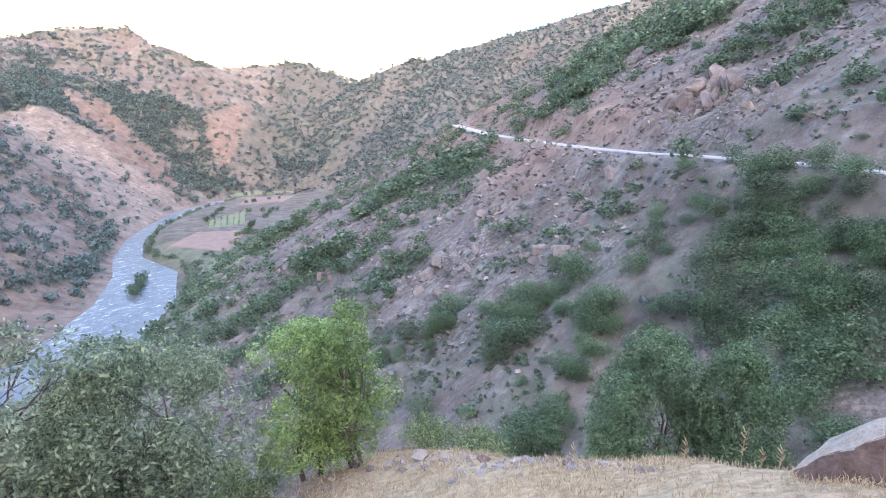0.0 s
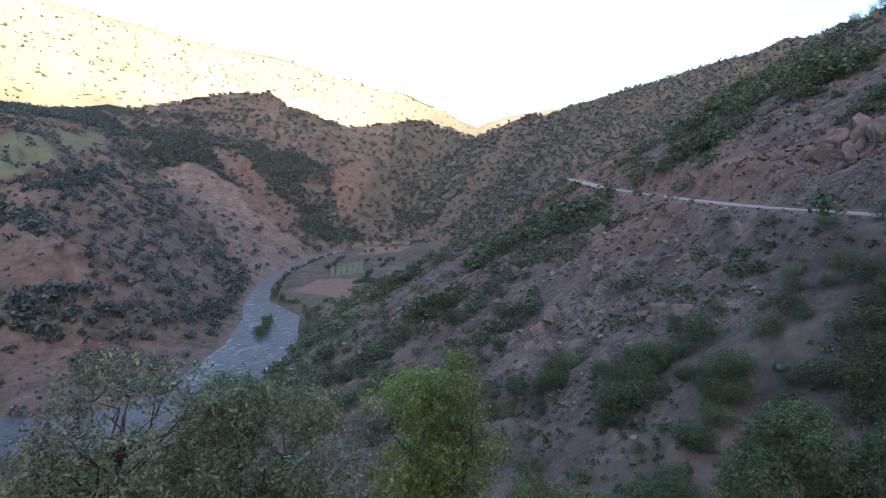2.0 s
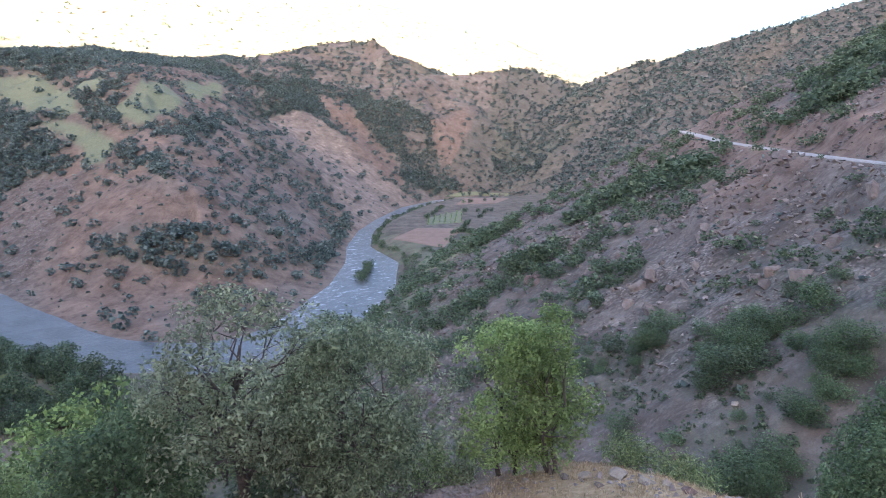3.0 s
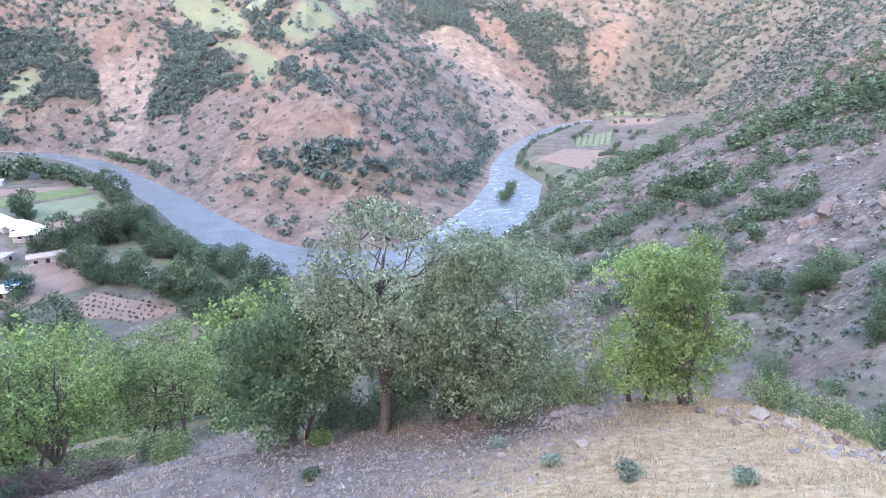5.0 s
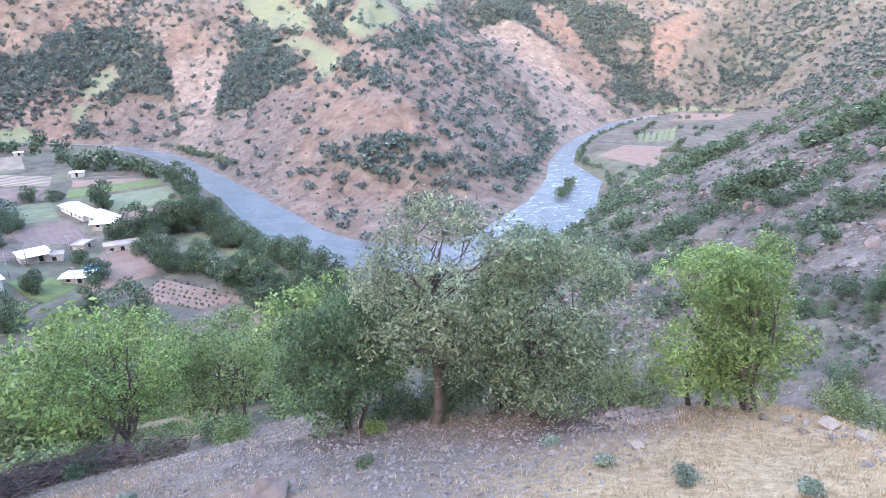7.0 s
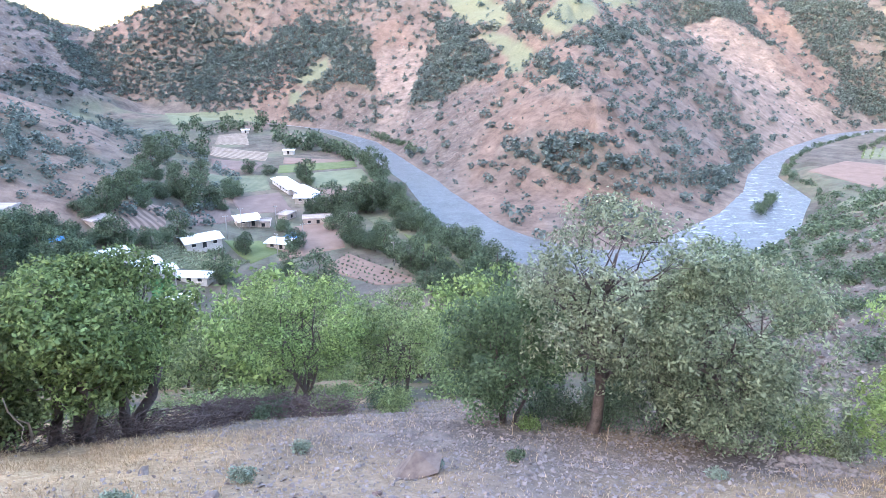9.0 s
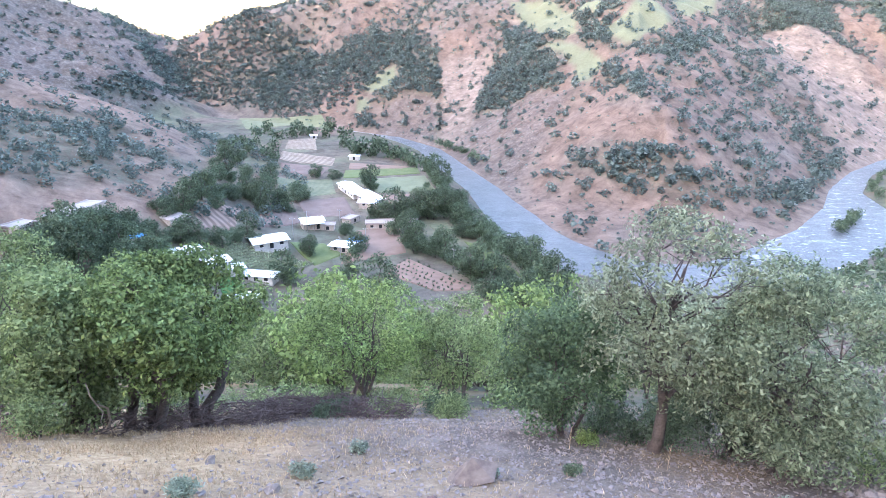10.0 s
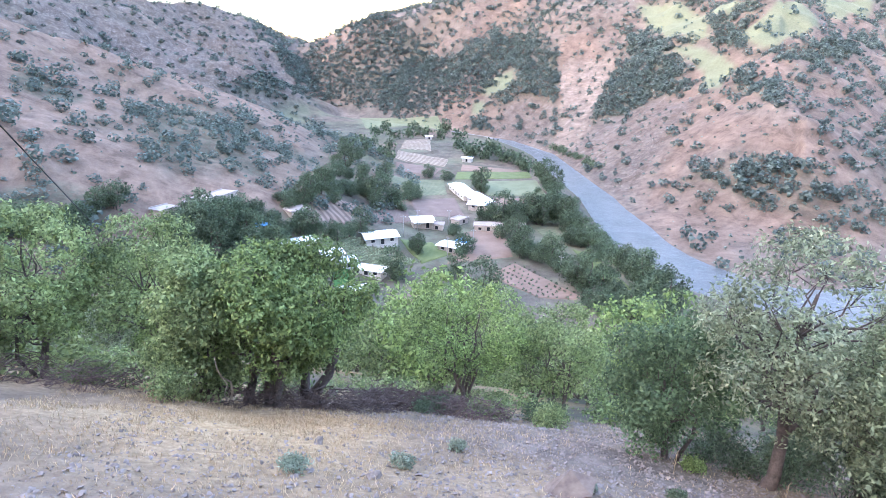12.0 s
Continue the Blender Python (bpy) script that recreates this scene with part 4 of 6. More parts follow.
    small = [(-4.2, 13.9, 0.95, 0.85, LEAF_OLIVE, "round grey-green shrub in the dry grass"), (0.9, 12.6, 1.7, 1.1, LEAF_GREEN, "low green shrub on the edge of the gully"),
             (-0.2, 13.5, 1.6, 1.0, LEAF_GREEN, "low green shrub on the edge of the gully"), (-1.5, 6.6, 0.42, 0.26, LEAF_BLUE, "small blue-green thistle plant on dry grass"), (-0.2, 6.7, 0.36, 0.2, LEAF_BLUE, "small blue-green thistle plant on dry grass"),
             (-2.6, 6.8, 0.3, 0.2, LEAF_BLUE, "small blue-green thistle plant on gravel"), (-4.0, 7.8, 0.4, 0.22, LEAF_BLUE, "small blue-green thistle plant on gravel"), (-6.3, 5.7, 0.34, 0.26, LEAF_DARK, "small dark thorny plant on gravel"),
             (-7.3, -0.1, 0.48, 0.3, LEAF_BLUE, "small blue-green thistle plant on dry grass"), (-7.9, 1.6, 0.46, 0.3, LEAF_BLUE, "small blue-green thistle plant on dry grass"), (-8.9, 2.9, 0.4, 0.3, LEAF_BLUE, "small blue-green thistle plant on gravel"),
             (-6.8, 4.4, 0.26, 0.2, LEAF_BLUE, "small blue-green thistle plant by a boulder"), (-8.4, 8.0, 0.6, 0.4, LEAF_BRIGHT, "low yellow-green weeds at the foot of a trunk"), (-12.6, 7.0, 1.3, 0.7, LEAF_GREEN, "low green undergrowth below the brow"),
             (-13.8, 5.6, 1.5, 0.7, LEAF_GREEN, "low green undergrowth below the brow"), (-15.0, 4.3, 1.3, 0.6, LEAF_DARK, "low dark undergrowth below the brow"), (-17.0, -7.6, 1.2, 0.9, LEAF_BRIGHT, "bright green shrub among brushwood"), (-16.6, -5.0, 1.3, 0.9, LEAF_GREEN, "green shrub among brushwood"),
             (-12.9, -2.4, 1.2, 1.1, LEAF_GREEN, "green shrub at the foot of the broad tree"), (-11.2, 9.3, 1.6, 1.2, LEAF_GREEN, "green shrub under the trees"), (-3.6, 11.6, 1.0, 0.5, LEAF_OLIVE, "low shrub by loose stones"),
             (-16.2, 4.9, 1.5, 0.9, LEAF_GREEN, "green undergrowth behind brushwood"), (-15.4, 6.2, 1.5, 0.9, LEAF_GREEN, "green undergrowth behind brushwood"), (-14.2, 7.6, 1.5, 0.9, LEAF_DARK, "dark undergrowth below the brow"), (-17.6, 0.2, 1.6, 1.1, LEAF_GREEN, "green undergrowth behind the trees"),
             (-17.9, -1.8, 1.6, 1.2, LEAF_DARK, "dark undergrowth behind the trees"), (-17.2, -8.6, 1.5, 1.0, LEAF_GREEN, "green undergrowth among brushwood"), (-6.6, 10.0, 2.0, 1.6, LEAF_DARK, "dark undergrowth under the trees"), (-7.7, 9.9, 2.0, 1.5, LEAF_DARK, "dark undergrowth under the trees"), (-4.3, 11.2, 1.6, 1.2, LEAF_GREEN, "green undergrowth under the trees"), (-9.9, 9.6, 1.6, 1.1, LEAF_DARK, "dark undergrowth under the trees"), (-8.4, 10.4, 1.6, 1.2, LEAF_DARK, "dark undergrowth under the trees"), (-6.4, 11.3, 1.5, 1.0, LEAF_DARK, "dark undergrowth under the trees"),
             (-7.3, 12.2, 2.2, 1.7, LEAF_DEEP, "deep green shrub behind the trees"), (-5.7, 12.5, 2.2, 1.6, LEAF_DEEP, "deep green shrub behind the trees"), (-8.9, 11.3, 2.2, 1.6, LEAF_DEEP, "deep green shrub behind the trees"), (-8.6, 9.2, 1.5, 1.1, LEAF_DARK, "dark undergrowth under the trees")]
    for i, (x, y, w, h, mat, label) in enumerate(small):
        rng = np.random.default_rng(300 + i)
        root = new("shrub")
        blobs = [(0, 0, h * 0.45, w * 0.36, h * 0.45)] + [(math.cos(a) * w * 0.28, math.sin(a) * w * 0.28, h * (0.3 + 0.3 * rng.random()), w * 0.24, h * 0.3) for a in rng.random(6) * 6.283]
        n = int(450 + 1900 * max(0, min(w, 1.3) - 0.4))
        part("foliage", quads_mesh("foliage", leaf_quads(rng, blobs, n, 0.05 + 0.03 * min(w, 1.2), 0.3, 0.15), mat), root)
        part("stems", tubes_mesh("stems", [tube(wander(rng, (0, 0, -0.1), np.array(b[:3]), 4, 0.08), [0.012, 0.009, 0.006, 0.003], 4) for b in blobs], BARK), root)
        tagged(root, label, "shrub", "shrubs on the spur")
        stand(root, x, y)


def templates(name, specs, group):
    """Trees to be copied: each made once."""
    return [(make_tree(name, **args), label) for label, args in specs]


def plant(made, spots, category, group, rng):
    """The first use of a template moves it there; later ones are copies."""
    used = set()
    for x, y, size in spots:
        k = int(rng.integers(len(made)))
        ob, label = made[k]
        m = pose(x, y, ground_z(x, y) - 0.1, 0, 0, float(rng.random() * 360)) @ Matrix.Scale(float(size), 4)
        if k in used:
            copy_thing(ob, m)
        else:
            used.add(k)
            tagged(ob, label, category, group)
            ob.matrix_basis = m
    for k, (ob, label) in enumerate(made):
        if k not in used:
            for o in (*ob.children_recursive, ob):
                bpy.data.objects.remove(o)


def build_slope_trees():
    """The canopy on the slope between the brow and the village."""
    rng = np.random.default_rng(41)
    kinds = [
        ("yellow-green oak on the slope above the village", dict(seed=31, tall=4.6, wide=4.6, low=0.8, stems=3, leaves=900, size=0.33, twigs=0, leaf_mat=LEAF_OAK, lumps=20, lump=0.33, thick=0.11)),
        ("green oak on the slope above the village", dict(seed=32, tall=4.8, wide=4.4, low=0.8, stems=2, leaves=900, size=0.33, twigs=0, leaf_mat=LEAF_GREEN, lumps=20, lump=0.33, thick=0.11)),
        ("grey-green tree on the slope above the village", dict(seed=33, tall=5.0, wide=4.2, low=1.0, stems=2, leaves=900, size=0.33, twigs=0, leaf_mat=LEAF_OLIVE, lumps=20, lump=0.33, thick=0.11)),
        ("low green thicket tree on the slope", dict(seed=34, tall=3.2, wide=4.4, low=0.3, stems=4, leaves=900, size=0.33, twigs=0, leaf_mat=LEAF_GREEN, lumps=20, lump=0.33, thick=0.08)),
    ]
    made = templates("slope_tree", kinds, "slope trees")
    x, y = rng.random(2600) * 115 - 132, rng.random(2600) * 100 - 36
    r, q = np.hypot(x, y), 0.70 * x + 0.72 * y
    z = height(x, y)
    clear = (0.6 + fbm(x, y, 14, 2, 131)) > 0.2
    ok = (r > 24) & (z > 9) & (z < 57) & (q < 5) & clear & (x < -18) & (y > -30)
    taken = []
    for a, b, c in zip(x[ok], y[ok], z[ok]):
        gap = 2.9 if c > 25 else 3.6
        if all((a - u) ** 2 + (b - v) ** 2 > gap * gap for u, v, _ in taken):
            taken.append((float(a), float(b), 0.85 + 0.55 * float(rng.random())))
        if len(taken) > 215:
            break
    close = [(label, dict(args, leaves=2300, size=0.19, lumps=30, lump=0.25, twigs=1, bare=0.2)) for label, args in kinds]
    plant(templates("slope_tree", close, "slope trees"), [t for t in taken if math.hypot(t[0], t[1]) < 46], "tree", "slope trees", rng)
    plant(made, [t for t in taken if math.hypot(t[0], t[1]) >= 46], "tree", "slope trees", rng)


# where the trees of the village stand: along the river, between the fields, in the grove and in the dark wood by the huts
BANK_TREES = [(-315, 118), (-307, 121), (-317, 131), (-302, 130), (-292, 131), (-282, 131), (-273, 131), (-259, 130), (-246, 127), (-230, 121), (-222, 119), (-209, 114), (-201, 114), (-191, 110), (-188, 78),
              (-185, 81), (-188, 86), (-185, 88), (-188, 94), (-183, 95), (-184, 100), (-179, 101), (-175, 102), (-171, 103), (-160, 100), (-155, 100), (-149, 98), (-143, 97), (-137, 95), (-133, 96),
              (-128, 95), (-123, 94), (-118, 93), (-112, 91), (-107, 89)]
FIELD_TREES = [(-158, 73), (-154, 74), (-157, 78), (-149, 76), (-152, 81), (-143, 78), (-139, 78), (-132, 77), (-126, 76), (-123, 78), (-122, 81), (-118, 82), (-112, 74), (-109, 75), (-111, 79),
               (-107, 79), (-108, 83), (-102, 81), (-98, 81), (-161, 94), (-158, 96), (-170, 76), (-242, 92), (-235, 92), (-177, 60), (-159, 58), (-260, 84), (-266, 78), (-381, 130), (-419, 136),
               (-383, 119), (-343, 119), (-323, 117), (-410, 109), (-397, 114), (-392, 99), (-162, 44), (-142, 33), (-141, 48), (-124, 50)]
GROVE_TREES = [(-193, 21), (-207, 25), (-201, 27), (-211, 30), (-205, 32), (-214, 36), (-210, 38), (-220, 43), (-233, 49), (-249, 54), (-227, 31), (-228, 35), (-239, 42), (-186, 24), (-242, 36),
               (-267, 45), (-313, 58), (-357, 71), (-320, 68), (-308, 69), (-343, 79), (-360, 64), (-405, 80), (-430, 94), (-388, 89), (-318, 51), (-267, 40), (-177, 11), (-175, 13), (-180, 16),
               (-171, 9), (-233, 61), (-228, 62), (-225, 57), (-202, 40), (-208, 46), (-206, 50), (-158, 15), (-163, 19), (-165, 25), (-169, 29), (-208, 40), (-159, 11), (-158, 13)]
DARK_TREES = [(-144, -17), (-147, -15), (-149, -13), (-152, -11), (-154, -9), (-157, -7), (-160, -4), (-159, -2), (-159, 0), (-157, 2), (-157, 4), (-155, 6), (-141, -15), (-140, -13), (-144, -12),
              (-142, -10), (-147, -8), (-146, -6), (-149, -4), (-146, -2), (-147, 1), (-146, 3), (-137, -17), (-135, -16), (-137, -10), (-139, -7), (-138, -5), (-140, -2), (-134, -46), (-136, -44),
              (-136, -40), (-139, -38), (-140, -36), (-146, -33), (-148, -30), (-127, -26), (-128, -24), (-127, -22), (-127, -30), (-126, -32), (-129, -19)]


def build_village_trees():
    rng = np.random.default_rng(42)
    made = templates("village_tree", [
        ("dark green willow on the river bank", dict(seed=51, tall=5.8, wide=6.4, low=0.5, stems=2, twigs=0, leaves=1500, size=0.42, leaf_mat=LEAF_WILLOW, lumps=22, lump=0.36, thick=0.16)),
        ("green walnut tree between the fields", dict(seed=52, tall=5.8, wide=6.6, low=0.8, stems=1, twigs=0, leaves=1500, size=0.42, leaf_mat=LEAF_WILLOW, lumps=20, lump=0.36, thick=0.18)),
        ("tall green poplar between the fields", dict(seed=53, tall=7.0, wide=5.0, low=0.7, stems=1, twigs=0, leaves=1300, size=0.40, leaf_mat=LEAF_DARK, lumps=18, lump=0.38, thick=0.16)),
        ("round green fruit tree in the village", dict(seed=54, tall=4.4, wide=5.2, low=0.5, stems=2, twigs=0, leaves=1150, size=0.38, leaf_mat=LEAF_WILLOW, lumps=14, lump=0.38, thick=0.12)),
        ("dark green mulberry tree in the village", dict(seed=55, tall=4.8, wide=5.6, low=0.6, stems=2, twigs=0, leaves=1150, size=0.38, leaf_mat=LEAF_WILLOW, lumps=14, lump=0.38, thick=0.13)),
    ], "village trees")
    spots = []
    for line, size, twins in ((BANK_TREES, 1.35, 2), (FIELD_TREES, 1.1, 1), (GROVE_TREES, 1.05, 1), (DARK_TREES, 1.0, 1)):
        for x, y in line:
            far = max(1.0, math.hypot(x, y) / 240)
            for k in range(1 + twins):
                spots.append((x + 1.7 * far * k * rng.normal(), y + 1.3 * far * k * rng.normal(), size * (0.85 + 0.4 * rng.random()) * (1 - 0.2 * k) * far ** 0.8))
    # low hedges between the fields at the bend
    for (ax, ay), (bx, by), n in (((-144, 366), (-156, 440), 16), ((-112, 360), (-116, 440), 14), ((-132, 424), (-118, 430), 4), ((-150, 470), (-128, 508), 6)):
        for t in rng.random(n):
            spots.append((ax + (bx - ax) * t + rng.normal(), ay + (by - ay) * t + rng.normal(), 0.5 + 0.3 * rng.random()))
    spots.sort(key=lambda p: math.hypot(p[0], p[1]))
    plant(made, spots[:295], "tree", "village trees", rng)
    far = np.array([(x, y, ground_z(x, y) - 0.1, 5.0 * s, 5.4 * s) for x, y, s in spots[295:]])
    scatter("far_trees", "dark green trees between the farther fields", "trees", far, [bush_shape(180 + i, 130, 0.15, 9) for i in range(5)], LEAF_WILLOW, rng)


def build_scrub():
    rng = np.random.default_rng(43)
    far_shapes = [round_shape(60 + i, 36, 0.27) for i in range(6)]
    mid_shapes = [bush_shape(70 + i, 150, 0.125, 10) for i in range(6)]
    tiny_shapes = [bush_shape(80 + i, 6, 0.7, 2) for i in range(5)]

    def side_of(x, y):
        d, half, side, way = along(x, y, RIVER)
        return side, d - half

    def on_north(x, y):
        side, off = side_of(x, y)
        return np.where((side < 0) & (off > 3), 0.04 + 0.92 * thicket(x, y), 0)

    def on_west(x, y):
        side, off = side_of(x, y)
        z = height(x, y)
        wild = (side > 0) & (off > 60) & (z > 9 + 0.05 * (x + 200)) & ((x < -175) | (y < -25)) & (np.hypot(x, y) > 120)
        return np.where(wild, 0.10 + 0.9 * thicket(x, y), 0)

    def on_east(x, y):
        side, off = side_of(x, y)
        s = (x + 94) * 0.974 + (y - 180) * 0.227
        rd = along(x, y, ROAD)[0]
        q = 0.70 * x + 0.72 * y
        return np.where((side > 0) & (off > 2) & (s > 2) & (q > 30) & (rd > 3.5), 0.06 + 0.95 * thicket(x, y) ** 1.1, 0)

    a = spots_in(rng, -620, -115, 120, 620, 4.2, on_north, (2.4, 6.4), (0.75, 1.05))
    b = spots_in(rng, -520, 80, 600, 1050, 5.6, on_north, (3.0, 7.5))
    c = spots_in(rng, -900, -480, 0, 640, 6.0, lambda x, y: np.clip(on_north(x, y) * 1.4 + 0.15 * (on_north(x, y) > 0), 0, 0.9), (3.5, 8.0))
    k = spots_in(rng, -600, -115, 130, 640, 3.5, lambda x, y: (on_north(x, y) > 0) * step(0.6, 0.85, thicket(x, y)) * 0.9, (3.2, 6.2), (0.75, 1.05))
    scatter("thicket", "dense blue-green thickets in the folds of the hill", "shrubs", k, far_shapes, LEAF_SCRUB, rng)
    scatter("scrub", "scattered oak scrub on the hill across the river", "shrubs", np.concatenate([a, b[b[:, 1] > 620]]), far_shapes, LEAF_SCRUB, rng)
    scatter("woodland", "dense low oak wood on the slope beyond the village", "shrubs", c[(c[:, 0] < -620) | (c[:, 1] > 620)], far_shapes, LEAF_SCRUB, rng)
    w = spots_in(rng, -790, -440, -20, 300, 3.7, lambda x, y: 0.95 * np.clip(inside(x, y, WOODS[1], 8) - 0.8 * np.max([inside(x, y, c, 5) for c in CLEARINGS], axis=0), 0, 1) * (side_of(x, y)[1] > 2), (3.5, 6.5))
    scatter("woodland", "dense low oak wood on the slope beyond the village", "shrubs", w, [bush_shape(150 + i, 26, 0.33, 5) for i in range(5)], LEAF_SCRUB, rng)
    v = spots_in(rng, -260, 40, 560, 1010, 6.0, lambda x, y: 0.6 * (side_of(x, y)[1] < 60), (3.0, 6.0))
    scatter("scrub", "dark scrub in the narrow gap of the valley", "shrubs", v, [bush_shape(160 + i, 20, 0.36, 4) for i in range(5)], LEAF_SCRUB, rng)
    d = spots_in(rng, -420, -90, -260, 70, 5.2, on_west, (2.6, 7.0))
    scatter("scrub", "scattered shrubs on the bare hill beside the village", "shrubs", d, [round_shape(170 + i, 80, 0.18) for i in range(6)], LEAF_SCRUB, rng)
    e = spots_in(rng, -1000, -430, -460, 60, 9.0, lambda x, y: 0.5 + 0.4 * thicket(x, y), (3.0, 7.0))
    scatter("scrub", "dark scrub on the rocky ridge behind the village", "shrubs", e, far_shapes, LEAF_SCRUB, rng)
    f = spots_in(rng, -110, 125, 35, 340, 2.3, on_east, (1.0, 4.0))
    big = (1 + 0.5 * step(100, 150, f[:, 1])) * (0.8 + 0.55 * thicket(f[:, 0], f[:, 1]))
    f[:, 3:] *= big[:, None]
    near = np.argsort(np.hypot(f[:, 0], f[:, 1]))
    meshes = [quads_mesh("foliage", bush_shape(110 + i, 1500, 0.042, 16), m) for i in range(5) for m in (LEAF_DEEP, LEAF_DARK)]
    thickest = []
    for gx, gy, gr, n in ((31, 47, 6, 16), (27, 43, 5, 12), (33, 56, 6, 12), (24, 37, 5, 9), (30, 62, 4, 6), (17, 30, 3, 5), (8.5, 45.5, 2.4, 11), (9, 64, 2.6, 10), (7.5, 60.5, 2.0, 7), (15, 54.5, 2.0, 8), (12.5, 51, 1.8, 6), (1, 71, 2.0, 5)):
        for _ in range(n):
            a, dd = rng.random() * 6.283, gr * math.sqrt(rng.random())
            x, y = gx + 1.05 * math.cos(a) * dd - 0.2 * math.sin(a) * dd, gy + 0.25 * math.cos(a) * dd + 0.9 * math.sin(a) * dd
            w = 2.0 + 1.8 * rng.random()
            thickest.append((x, y, ground_z(x, y) - 0.1, w, w * (0.75 + 0.3 * rng.random())))
    for x, y in ((321, 792), (107, 252), (113, 253), (116, 251), (117, 246), (120, 245), (122, 244)):
        w = 3.2 + 1.8 * rng.random()
        thickest.append((x, y, ground_z(x, y) - 0.1, w, w * 1.25))
    f = np.concatenate([np.array(thickest), f])
    near = np.concatenate([np.arange(len(thickest)), near + len(thickest)])
    for i in near[:290]:
        x, y, z, w, h = (float(v) for v in f[i])
        ob = new("bush", meshes[int(rng.integers(len(meshes)))])
        tagged(ob, "rounded green bush on the stony hillside", "bush", "bushes on the hillside")
        ob.matrix_basis = pose(x, y, z, 0, 0, float(rng.random() * 360)) @ Matrix.Diagonal((w * 1.15, w, h, 1))
    rest = f[near[290:]]
    scatter("hillside_scrub", "dark green bushes spread over the stony hillside", "shrubs", rest[rest[:, 1] < 150], mid_shapes, LEAF_DARK, rng)
    scatter("hillside_scrub", "dark green bushes farther along the hillside", "shrubs", rest[rest[:, 1] >= 150], [bush_shape(130 + i, 80, 0.17, 8) for i in range(5)], LEAF_DARK, rng)
    g = spots_in(rng, -150, 420, 330, 1000, 4.7, lambda x, y: 0.97 * (side_of(x, y)[0] > 0) * (0.5 + 0.5 * thicket(x, y)) * (height(x, y) > 10), (3.0, 6.5))
    scatter("scrub", "bluish scrub on the ridge beyond the road", "shrubs", g, [bush_shape(140 + i, 16, 0.40, 4) for i in range(5)], LEAF_SCRUB, rng)
    h = spots_in(rng, -2600, 600, 560, 2400, 29.0, lambda x, y: 0.75 * (0.3 + 0.7 * thicket(x, y)) * ((x < -640) | (y > 1050)) * ((y > 1050) | (x < -900)), (6.0, 13.0))
    scatter("distant_scrub", "sunlit scrub on the far mountain slopes", "shrubs", h, tiny_shapes, LEAF_SCRUB, rng)
    small = spots_in(rng, -600, -110, 130, 620, 5.2, lambda x, y: 0.55 * (side_of(x, y)[0] < 0) * (side_of(x, y)[1] > 3) * (1 - 0.85 * np.max([inside(x, y, m, 4) for m in MEADOWS], axis=0)), (0.7, 2.0))
    small2 = spots_in(rng, -360, -100, -220, 40, 4.5, lambda x, y: 0.4 * (on_west(x, y) > 0), (0.6, 1.8))
    small3 = spots_in(rng, -80, 120, 40, 300, 3.2, lambda x, y: 0.5 * (on_east(x, y) > 0), (0.35, 1.1))
    gully = spots_in(rng, -10, 44, 22, 84, 1.05, lambda x, y: 0.7 * (0.70 * x + 0.72 * y > 24) * (along(x, y, ROAD)[0] > 4) * step(-0.15, 0.25, fbm(x, y, 9, 3, 196)), (0.35, 1.3))
    scatter("low_scrub", "low dark shrubs dotted over the slope of the gully", "shrubs", gully, [bush_shape(190 + i, 34, 0.27, 4) for i in range(5)], LEAF_DARK, rng)
    scatter("low_scrub", "small dry shrubs dotted over the slopes", "shrubs", np.concatenate([small, small2, small3]), tiny_shapes, LEAF_SCRUB, rng)
    # undergrowth on the slope just behind the brow
    under = spots_in(rng, -46, -9, -12, 30, 1.7, lambda x, y: 0.75 * ((0.70 * x + 0.72 * y) < 4) * (np.hypot(x - 0.0, y) > 17.5) * step(-0.1, 0.2, fbm(x, y, 7, 3, 199)), (0.8, 2.3))
    scatter("undergrowth", "low green undergrowth below the trees on the brow", "shrubs", under, [bush_shape(210 + i, 420, 0.075, 12) for i in range(5)], LEAF_GREEN, rng)
    # the islet in the river and the willows on its banks
    islet = np.array([(-116.5 - 0.36 * t + 1.3 * rng.normal(), 226 + t, 0.0, 3.2 + 2 * rng.random(), 3.0 + 1.8 * rng.random()) for t in np.linspace(0, 30, 20)])
    bank = [(x + 2 * rng.normal(), y + 1.5 * rng.normal(), 1.5, 4 + 3 * rng.random(), 4 + 2.5 * rng.random()) for x, y in ((-334, 185), (-319, 183), (-309, 183), (-296, 180), (-282, 177), (-347, 187)) for _ in range(3)]
    for p, n in zip(smooth_line(RIVER[5:14], 3.5), normals_of(smooth_line(RIVER[5:14], 3.5))):
        if rng.random() < 0.75:
            off = p[2] + 2.5 + 4 * rng.random()
            bank.append((p[0] + n[0] * off, p[1] + n[1] * off, 0.6, 2.5 + 2.5 * rng.random(), 2.5 + 3 * rng.random()))
    scatter("riverside_scrub", "willow scrub on the river bank and islet", "shrubs", np.concatenate([islet, np.array(bank)]), mid_shapes, LEAF_DARK, rng)


build_near_trees()
build_slope_trees()
build_village_trees()
build_scrub()

